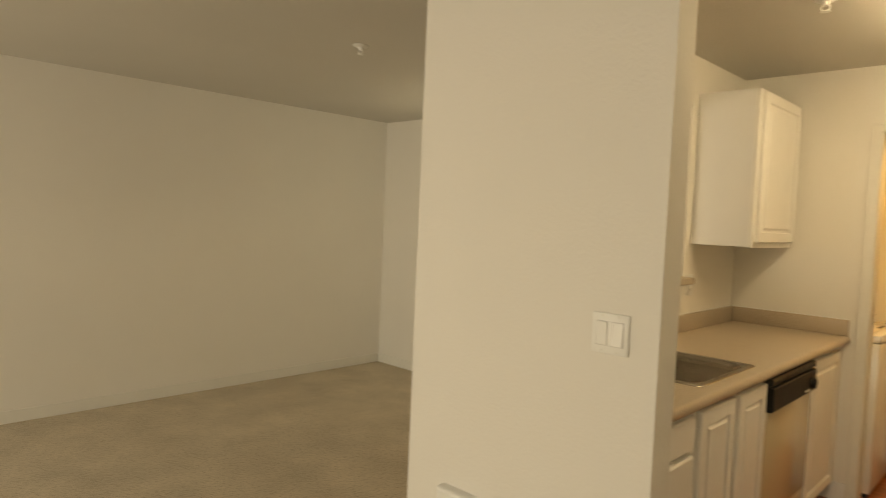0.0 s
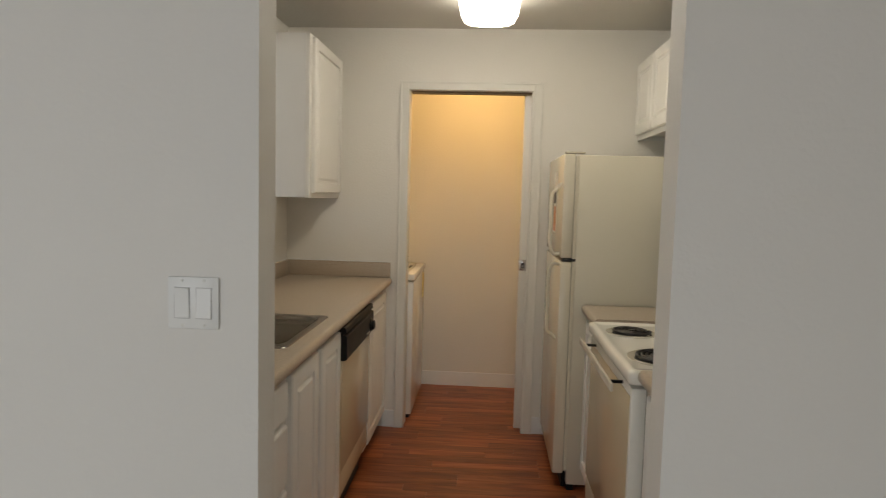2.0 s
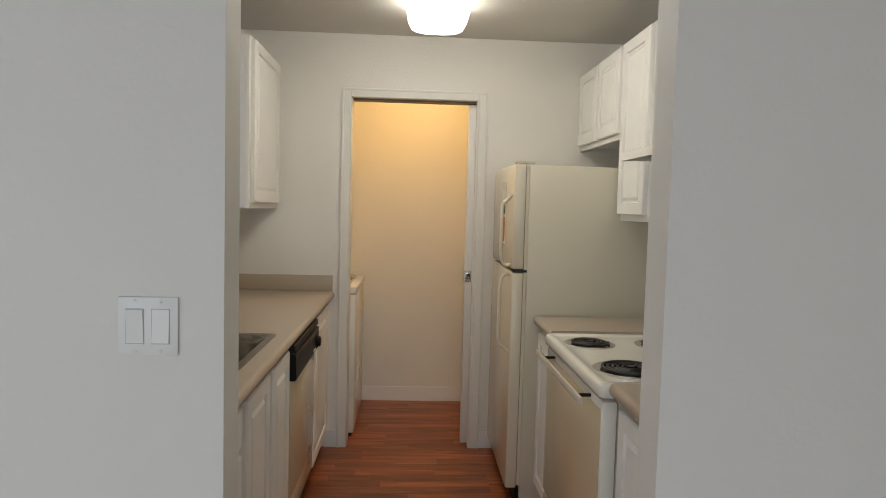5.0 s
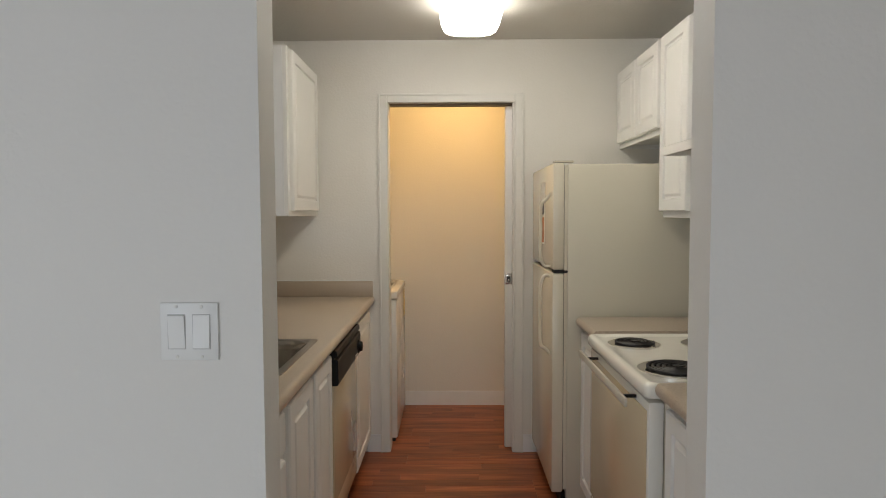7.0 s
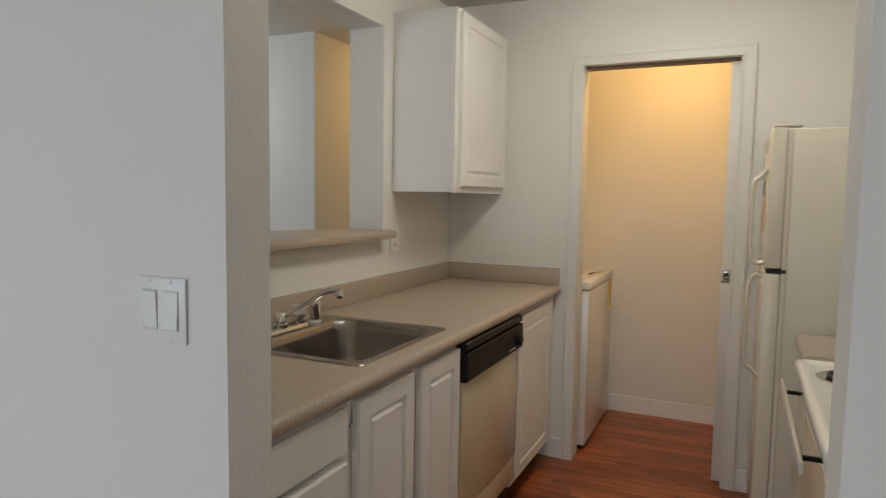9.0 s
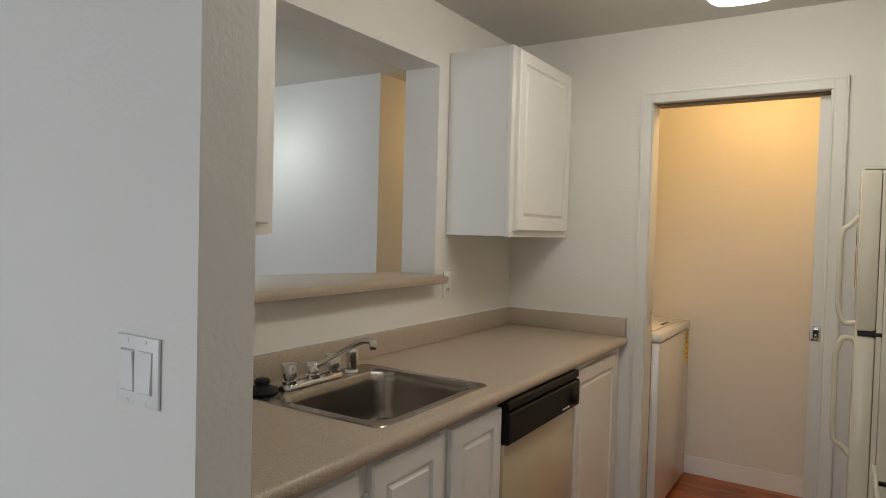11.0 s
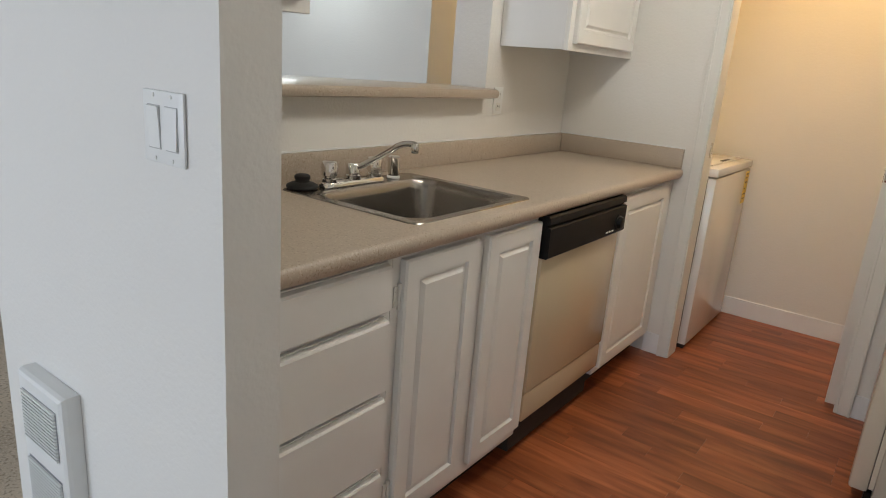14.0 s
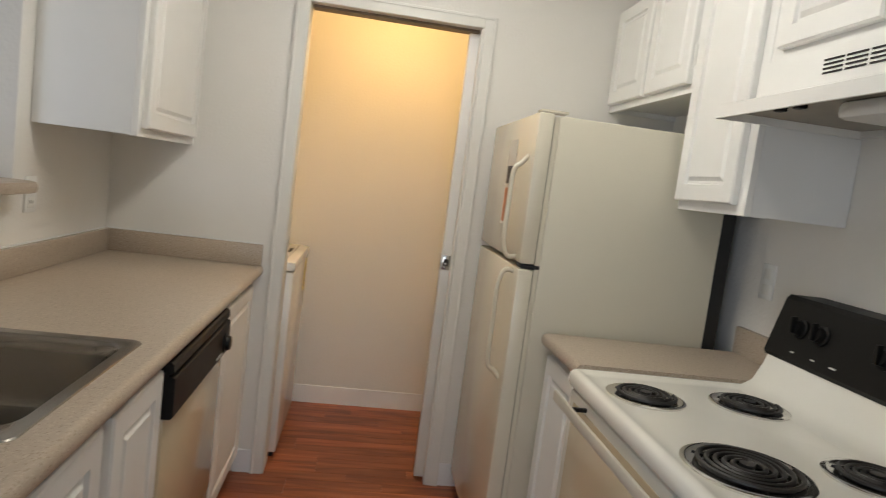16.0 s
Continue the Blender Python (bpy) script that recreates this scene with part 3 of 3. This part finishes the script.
part(hood, "shell", hood_shell, CAB, smooth=False)
each(hood, "vent_slot", [*[(RF + 0.0015, RF + 0.0045, y, y + 0.062, z, z + 0.004) for y in [-1.465 - 0.071 * k for k in range(5)] for z in (1.726, 1.736, 1.746, 1.756)]], DARK, "dark louvre slot", smooth=False)
# Underside sheet darkened by colour, standing for the hood's own shade
part(hood, "underside", boxes((1.9385, XR - 0.021, HY0 + 0.0065, HY1 - 0.0065, 1.652, 1.6535)), HOODSHADE, "hood underside with its shade put into a grey colour")
part(hood, "lamp_cover", boxes((2.02, 2.15, -1.74, -1.50, 1.612, 1.6515), bevel=0.014), WHITE, "white plastic lamp cover")
each(hood, "switch", [(1.985, 2.005, -1.36, -1.33, 1.640, 1.652), (1.985, 2.005, -1.43, -1.40, 1.640, 1.652)], BLACK, "black rocker switch", bevel=0.003)

# ---- refrigerator ----
fr = thing("refrigerator", (1.96, -0.36, 0), "bisque top-freezer refrigerator with curved handles", "refrigerator")
GY0, GY1 = -0.755, -0.03
part(fr, "body", boxes((1.6340, 2.245, GY0 + 0.002, GY1 - 0.002, 0.03, 1.632), bevel=0.006), BISQUE_TEX)
# Black slab filling part of the gap between refrigerator body and wall
part(fr, "rear_slab", boxes((2.246, 2.292, GY0 + 0.006, GY1 - 0.012, 0.0, 1.60)), RUBBER, "black slab at the rear of the refrigerator")
part(fr, "seal", boxes((1.6195, 1.6335, GY0 + 0.005, GY1 - 0.012, 0.10, 1.626)), BISQUE, "bisque rubber door seal")
part(fr, "freezer_door", boxes((1.5640, 1.6190, GY0, GY1, 1.142, 1.638), bevel=0.010), BISQUE)
part(fr, "fridge_door", boxes((1.5640, 1.6190, GY0, GY1, 0.085, 1.126), bevel=0.010), BISQUE)
part(fr, "base_grille", boxes((1.6400, 1.6720, GY0 + 0.01, GY1 - 0.01, 0.0, 0.029), (1.6120, 1.6320, GY0 + 0.02, GY1 - 0.02, 0.012, 0.08)), BLACK, "black base grille")
part(fr, "hinge", boxes((1.5720, 1.6440, GY0 + 0.004, GY0 + 0.07, 1.1275, 1.1405), bevel=0.002), RUBBER, "dark middle hinge")
part(fr, "top_hinge_cover", boxes((1.5720, 1.6620, GY0 + 0.006, GY0 + 0.06, 1.639, 1.648), bevel=0.003), BISQUE)
for z0, z1, z2, z3 in ((1.16, 1.215, 1.44, 1.50), (1.108, 1.05, 0.79, 0.735)):

    def grip(bm, z0=z0, z1=z1, z2=z2, z3=z3):
        tube_into(bm, smooth_path([(1.5660, -0.69, z0), (1.5340, -0.69, z0), (1.5170, -0.69, z1), (1.5170, -0.69, (z1 + z2) / 2), (1.5190, -0.69, z2), (1.5420, -0.69, (z2 + z3) / 2), (1.5660, -0.69, z3)]), 0.0085, 10)
    part(fr, "handle", grip, BISQUE)
note = thing("fridge_notice", (1.562, -0.45, 1.27), "paper notice with small photographs stuck to the freezer door", "notice")
part(note, "sheet", boxes((1.5612, 1.5634, -0.51, -0.39, 1.25, 1.56)), PAPER)
each(note, "photo", [(1.5590, 1.5608, -0.495, -0.455, 1.40, 1.465), (1.5590, 1.5608, -0.445, -0.405, 1.40, 1.465)], INK, "dark photograph")
part(note, "picture", boxes((1.5590, 1.5608, -0.498, -0.41, 1.26, 1.385)), ORANGE, "orange printed picture")

# ---- range-side counters ----


def side_counter(label, y0, y1):
    c = thing("countertop", (2.03, (y0 + y1) / 2, CZ - CT), label, "countertop")
    part(c, "worktop", lambda bm: nosed_slab(bm, 1.672, XR - 0.004, y0, y1, -1), LAM)

    def splash(bm):
        prof = [(y0, CZ + 0.0005), (y1, CZ + 0.0005), (y1, 1.015), (y0 + 0.05, 1.015), (y0 + 0.02, 1.004), (y0 + 0.004, 0.985), (y0, 0.96)]
        loops_into(bm, [[(x, y, z) for y, z in prof] for x in (XR - 0.022, XR - 0.002)])
    part(c, "backsplash", splash, LAM, smooth=False)
    return c


side_counter("speckled taupe laminate countertop between range and refrigerator", -1.126, -0.768)
side_counter("short speckled taupe laminate countertop beside the range", YB + 0.003, -1.930)
c = base_cabinet("narrow white base cabinet between range and refrigerator", -1.124, -0.768, 1.715, -1, XR)
part(c, "door", panel_door(-1, 1.714, DT, -1.10, -0.79, 0.135, 0.858), CAB, smooth=False)
c = base_cabinet("white base cabinet with raised-panel door beside the range", YB + 0.004, -1.932, 1.715, -1, XR)
part(c, "door", panel_door(-1, 1.714, DT, YB + 0.025, -1.96, 0.135, 0.858), CAB, smooth=False)

# ---- range ----
rg = thing("electric_range", (2.02, -1.525, 0), "cream electric coil range with black backguard", "range")
RY0, RY1 = -1.922, -1.132
part(rg, "body", boxes((1.708, XR - 0.012, RY0 + 0.006, RY1 - 0.006, 0.03, 0.872)), BISQUE, smooth=False)
each(rg, "foot", [(1.80, 1.86, RY0 + 0.03, RY0 + 0.09, 0, 0.029), (1.80, 1.86, RY1 - 0.09, RY1 - 0.03, 0, 0.029), (2.2, 2.26, RY0 + 0.03, RY0 + 0.09, 0, 0.029), (2.2, 2.26, RY1 - 0.09, RY1 - 0.03, 0, 0.029)], RUBBER)


def cooktop(bm):
    rings = []
    for i, z in ((0.004, 0.874), (0.0, 0.880), (0.0, 0.906), (0.004, 0.914), (0.012, 0.918), (0.022, 0.918), (0.032, 0.913), (0.06, 0.912)):
        rings.append(rounded_rect(1.648 + i, XR - 0.012 - i * 0.5, RY0 + i, RY1 - i, 0.022, z, 4))
    loops_into(bm, rings)


part(rg, "cooktop", cooktop, CREAM)
part(rg, "backguard_riser", lambda bm: loops_into(bm, [[(x, y, z) for x, z in ((2.120, 0.9125), (2.150, 0.918), (2.180, 0.936), (2.204, 0.985), (2.214, 1.012), (XR - 0.012, 1.012), (XR - 0.012, 0.9125))] for y in (RY0 + 0.016, RY1 - 0.016)]), CREAM)


def backguard(bm):
    prof = [(2.212, 1.0125), (2.206, 1.024), (2.247, 1.174), (2.258, 1.186), (XR - 0.012, 1.186), (XR - 0.012, 1.0125)]
    loops_into(bm, [[(x, y, z) for x, z in prof] for y in (RY0 + 0.006, RY1 - 0.006)])


part(rg, "control_panel", backguard, BLACK, "black slanted control panel", smooth=False)
PANEL_OUT = Vector((-1.0, 0.0, 0.22)).normalized()
for y in (-1.245, -1.325, -1.535, -1.755, -1.835):
    def dial(bm, y=y):
        at = Vector((2.228, y, 1.108))
        lathe_into(bm, at, PANEL_OUT, [(0.027, 0), (0.027, 0.004), (0.020, 0.007), (0.018, 0.022), (0.001, 0.0222)], 20)
        box_into(bm, at.x - 0.034, at.x - 0.018, y - 0.005, y + 0.005, 1.096, 1.140, bevel=0.002)
    part(rg, "knob", dial, BLACK)
each(rg, "marking", [*[(2.2085, 2.2135, y, y + w, 1.043, 1.0462) for y, w in ((-1.255, 0.012), (-1.335, 0.012), (-1.41, 0.02), (-1.62, 0.02), (-1.765, 0.012), (-1.845, 0.012))]], TRIM, "small pale printed mark")
part(rg, "oven_door", boxes((1.660, 1.707, RY0 + 0.010, RY1 - 0.010, 0.262, 0.862), bevel=0.008), CREAM, "cream enamel oven door")
# Thin beige sheet paints the brownish reflection on the enamel door
part(rg, "door_panel", boxes((1.6572, 1.6597, RY0 + 0.020, RY1 - 0.050, 0.275, 0.835), bevel=0.001), ALMOND, "beige sheet with the oven door's reflection put into its colour")
part(rg, "storage_drawer", boxes((1.664, 1.707, RY0 + 0.010, RY1 - 0.010, 0.062, 0.252), bevel=0.008), BISQUE)
# Near-black strip painted in as the shade under the range
part(rg, "toe_shadow", boxes((1.77, 1.79, RY0 + 0.02, RY1 - 0.02, 0.0, 0.029)), DARK)


def oven_handle(bm):
    box_into(bm, 1.612, 1.622, RY0 + 0.09, RY1 - 0.012, 0.824, 0.852, bevel=0.004)


part(rg, "handle", oven_handle, HANDLE, "flat taupe bar handle")
each(rg, "handle_mount", [*[(1.6222, 1.6598, y, y + 0.010, 0.842, 0.851) for y in (RY0 + 0.13, RY1 - 0.15)]], BLACK, "black handle mount")

for x, y, r in ((1.780, -1.335, 0.080), (1.802, -1.733, 0.104), (2.055, -1.338, 0.080), (2.070, -1.735, 0.080)):
    part(rg, "drip_bowl", lambda bm, x=x, y=y, r=r: lathe_into(bm, (x, y, 0.9125), (0, 0, 1), [(r + 0.016, 0), (r + 0.016, 0.004), (r + 0.010, 0.0065), (r + 0.002, 0.0045), (r * 0.7, 0.0025), (r * 0.3, 0.0015), (0.001, 0.0012)], 36), CHROME, "chrome drip bowl")

    def coil(bm, x=x, y=y, r=r):
        turns = 4 if r < 0.1 else 5
        path = []
        steps = turns * 26
        for k in range(steps + 1):
            a = 2 * math.pi * turns * k / steps
            q = 0.018 + (r - 0.025) * k / steps
            path.append((x + q * math.cos(a), y + q * math.sin(a), 0.9225))
        tube_into(bm, path, 0.0050, 7)
        for a in (0.3, 2.4, 4.5):
            tube_into(bm, [(x, y, 0.9165), (x + (r - 0.004) * math.cos(a), y + (r - 0.004) * math.sin(a), 0.9175)], 0.002, 5)
        lathe_into(bm, (x, y, 0.916), (0, 0, 1), [(0.014, 0), (0.014, 0.012), (0.001, 0.0125)], 14)
    part(rg, "coil", coil, COIL, "black heating coil")

# ---- laundry closet ----
wa = thing("washing_machine", (0.42, 0.5, 0), "white top-loading washing machine in the laundry closet", "washing machine")
AX, AY0, AY1 = 0.768, 0.155, 0.845
part(wa, "cabinet", boxes((0.095, AX - 0.006, AY0 + 0.004, AY1 - 0.004, 0.025, 0.880), bevel=0.006), WASHER)
part(wa, "side_seam", boxes((AX - 0.050, AX - 0.045, AY0 + 0.0025, AY0 + 0.0045, 0.03, 0.876)), DARK)
part(wa, "top", boxes((0.09, AX, AY0, AY1, 0.886, 0.930), bevel=0.010), WASHER)
part(wa, "lid", boxes((0.26, AX - 0.05, AY0 + 0.07, AY1 - 0.07, 0.9302, 0.938), bevel=0.003), WASHER)
part(wa, "lid_handle", boxes((AX - 0.074, AX - 0.058, 0.43, 0.57, 0.9385, 0.942), bevel=0.001), DARK)
part(wa, "console", boxes((0.09, 0.20, AY0 + 0.01, AY1 - 0.01, 0.9305, 1.07), bevel=0.012), WASHER)
each(wa, "foot", [*[(x, x + 0.05, y, y + 0.05, 0, 0.024) for x in (0.13, AX - 0.07) for y in (AY0 + 0.02, AY1 - 0.07)]], RUBBER, "black levelling foot")
part(wa, "energy_label", boxes((AX - 0.0058, AX - 0.0048, 0.755, 0.825, 0.69, 0.868)), LABEL, "yellow energy label")
each(wa, "print_line", [*[(AX - 0.0047, AX - 0.0042, 0.763, 0.763 + w, z, z + 0.006) for z, w in ((0.85, 0.05), (0.83, 0.04), (0.805, 0.05), (0.77, 0.03), (0.74, 0.05), (0.715, 0.045))]], INK)

# ---- lamps, sprinklers, plates, heater ----
NX, NY0, NY1 = 1.190, -1.72, -0.50     # long wraparound fixture along the kitchen
wrap = thing("ceiling_light", (NX, (NY0 + NY1) / 2, H), "long lit white acrylic wraparound ceiling light", "ceiling light")


def wrap_lens(bm):
    half = [(0.148, 0.012), (0.147, 0.040), (0.141, 0.080), (0.127, 0.106), (0.104, 0.119), (0.060, 0.125), (0.0, 0.126)]
    section = half + [(-x, d) for x, d in half[-2::-1]]
    ends = [(0.0, 0.86, 0.90), (0.010, 0.92, 0.96), (0.030, 0.97, 0.99), (0.070, 1.0, 1.0)]
    stations = [(NY0 + e, a, b) for e, a, b in ends] + [(NY1 - e, a, b) for e, a, b in ends[::-1]]
    loops_into(bm, [[(NX + x * a, y, H - d * b) for x, d in section] for y, a, b in stations])


part(wrap, "base_plate", boxes((NX - 0.12, NX + 0.12, NY0 + 0.02, NY1 - 0.02, H - 0.0105, H - 0.001), bevel=0.002), WHITE)
part(wrap, "lens", wrap_lens, LENS, "glowing white acrylic lens")
for p, who in (((1.13, 0.30), "laundry"), ((-0.6, 1.2), "hall")):
    g = thing("ceiling_light", (p[0], p[1], H), "small warm " + who + " ceiling light", "ceiling light")
    part(g, "canopy", lambda bm, p=p: lathe_into(bm, (p[0], p[1], H - 0.001), (0, 0, -1), [(0.06, 0), (0.06, 0.02), (0.03, 0.03), (0.03, 0.05), (0.001, 0.0502)], 24), WHITE)


# Assumed pendant, hidden from view, that carries the added far-wall bulb
pend = thing("unseen_pendant", (-1.82, -0.33, H), "unseen pendant light added for the glow on the far wall, with an opaque shade", "pendant light")
part(pend, "cord", lambda bm: (lathe_into(bm, (-1.82, -0.33, H - 0.001), (0, 0, -1), [(0.055, 0), (0.055, 0.012), (0.02, 0.022), (0.001, 0.0222)], 24), tube_into(bm, [(-1.82, -0.33, H - 0.02), (-1.82, -0.33, 2.09)], 0.005, 8)), WHITE)
part(pend, "shade", lambda bm: lathe_into(bm, (-1.82, -0.33, 2.10), (0, 0, -1), [(0.03, 0), (0.05, 0.01), (0.085, 0.05), (0.088, 0.05), (0.083, 0.052), (0.047, 0.016)], 32), WHITE, "added white shade that keeps the bulb off the ceiling")


def sprinkler(x, y):
    s = thing("fire_sprinkler", (x, y, H), "white pendent fire sprinkler head on the ceiling", "sprinkler", "ceiling sprinklers")

    def body(bm):
        lathe_into(bm, (x, y, H - 0.0005), (0, 0, -1), [(0.043, 0), (0.042, 0.004), (0.030, 0.010), (0.014, 0.012), (0.012, 0.026), (0.001, 0.0262)], 24)
        for s2 in (-1, 1):
            tube_into(bm, smooth_path([(x + s2 * 0.010, y, H - 0.026), (x + s2 * 0.016, y, H - 0.038), (x, y, H - 0.046)]), 0.003, 6)
        lathe_into(bm, (x, y, H - 0.046), (0, 0, -1), [(0.006, 0), (0.018, 0.002), (0.018, 0.004), (0.001, 0.0042)], 16)
    part(s, "head", body, WHITE)


sprinkler(0.74, -1.27)
sprinkler(-1.35, -1.90)

sw = thing("light_switch", (0.608, Y0, 1.176), "white two-gang rocker light switch plate", "light switch")
part(sw, "plate", boxes((0.522, 0.636, Y0 - 0.006, Y0 - 0.0005, 1.122, 1.236), bevel=0.0025), WHITE)
# Grey sheets put the soft shade round the rockers into colour
part(sw, "frame_gap_shade", boxes((0.5370, 0.5720, Y0 - 0.0068, Y0 - 0.0062, 1.1445, 1.2135), (0.5860, 0.6210, Y0 - 0.0068, Y0 - 0.0062, 1.1445, 1.2135)), material("rocker_edge_shade", (0.52, 0.51, 0.50), 0.6), smooth=False)


def rocker(bm, x0, x1, tip):
    zt, zb = 1.212, 1.146
    f, b = (0.0105, 0.0075) if tip else (0.0075, 0.0105)
    loops_into(bm, [[(x, Y0 - 0.007, zb), (x, Y0 - b, zb + 0.001), (x, Y0 - 0.0085, (zt + zb) / 2), (x, Y0 - f, zt - 0.001), (x, Y0 - 0.007, zt)] for x in (x0, x1)])


part(sw, "rocker", lambda bm: rocker(bm, 0.5385, 0.5705, True), WHITE, smooth=False)
part(sw, "rocker", lambda bm: rocker(bm, 0.5875, 0.6195, False), WHITE, smooth=False)
for x in (0.5545, 0.6035):
    for z in (1.1295, 1.2285):
        part(sw, "screw", lambda bm, x=x, z=z: lathe_into(bm, (x, Y0 - 0.006, z), (0, -1, 0), [(0.0035, 0), (0.003, 0.001), (0.0005, 0.0013)], 10), TRIM)

ou = thing("wall_outlet", (0.003, -0.63, 1.17), "white duplex wall outlet beside the pass-through", "outlet")
part(ou, "plate", boxes((0.0005, 0.006, -0.668, -0.598, 1.115, 1.230), bevel=0.002), WHITE)
each(ou, "socket", [(0.0062, 0.0082, -0.650, -0.616, 1.130, 1.163), (0.0062, 0.0082, -0.650, -0.616, 1.182, 1.215)], TRIM, bevel=0.0008)
each(ou, "slot", [*[(0.0083, 0.0088, y, y + 0.003, z, z + 0.010) for y in (-0.642, -0.628) for z in (1.143, 1.195)]], DARK)
ou2 = thing("wall_outlet", (XR, -0.85, 1.17), "white wall outlet above the range-side counter", "outlet")
part(ou2, "plate", boxes((XR - 0.006, XR - 0.0005, -0.90, -0.83, 1.13, 1.245), bevel=0.002), WHITE)
each(ou2, "socket", [(XR - 0.0082, XR - 0.0062, -0.882, -0.848, 1.145, 1.178), (XR - 0.0082, XR - 0.0062, -0.882, -0.848, 1.197, 1.230)], TRIM, bevel=0.0008)

he = thing("wall_heater", (0.07, Y0, 0.12), "white wall-mounted electric heater with two louvred grilles", "heater")
EX0, EX1, EZ0, EZ1, ED = -0.03, 0.192, 0.170, 0.560, 0.042


def heater_case(bm):
    rings = []
    for i, d in ((0, 0.001), (0, ED - 0.012), (0.004, ED - 0.004), (0.012, ED), (0.02, ED)):
        rings.append([(x, Y0 - d, z) for x, z in ((EX0 + i, EZ0 + i), (EX1 - i, EZ0 + i), (EX1 - i, EZ1 - i), (EX0 + i, EZ1 - i))])
    loops_into(bm, rings)


part(he, "case", heater_case, WHITE, smooth=False)
for z0, z1 in ((0.395, 0.520), (0.225, 0.345)):
    # Grey sheet on the case front paints the shade between the louvres
    part(he, "grille_shade", boxes((EX0 + 0.028, EX1 - 0.028, Y0 - ED - 0.0012, Y0 - ED - 0.0004, z0, z1)), material("louvre_gap_shade", (0.26, 0.26, 0.27), 0.6), smooth=False)
    each(he, "louvre", [*[(EX0 + 0.028, EX1 - 0.028, Y0 - ED - 0.007, Y0 - ED - 0.0014, z, z + 0.0042) for z in np.arange(z0 + 0.003, z1 - 0.004, 0.009)]], WHITE, smooth=False)

# ---- floor planks ----
STRIP = 0.074
meshes = {}


def plank_mesh(length):
    key = round(length, 3)
    if key not in meshes:
        b = bmesh.new()
        g, w = 0.0003, STRIP / 2 - 0.0003
        x = length / 2
        loops_into(b, [[(-x + g, -w, -0.004), (x - g, -w, -0.004), (x - g, w, -0.004), (-x + g, w, -0.004)],
                       [(-x + g, -w, -0.0006), (x - g, -w, -0.0006), (x - g, w, -0.0006), (-x + g, w, -0.0006)],
                       [(-x + 2 * g, -w + g, 0.0), (x - 2 * g, -w + g, 0.0), (x - 2 * g, w - g, 0.0), (-x + 2 * g, w - g, 0.0)]])
        bmesh.ops.recalc_face_normals(b, faces=b.faces)
        me = bpy.data.meshes.new("plank")
        b.to_mesh(me)
        b.free()
        me.materials.append(PLANK)
        meshes[key] = me
    return meshes[key]


rng = random.Random(7)
LENGTHS = (0.42, 0.56, 0.70, 0.84)
y = Y0 + 0.02 + STRIP / 2
while y < 0.93:
    x, stop_x = 0.40 - rng.choice((0.0, 0.14, 0.28, 0.42, 0.56)), 1.95
    x = max(x, 0.0)
    while x < stop_x:
        length = rng.choice(LENGTHS)
        if x + length > 2.35:
            length = 2.36 - x
        ob = new("plank", plank_mesh(length))
        ob.parent = floor_kitchen
        ob.location = (x + length / 2, y, 0.0)
        x += length
    y += STRIP
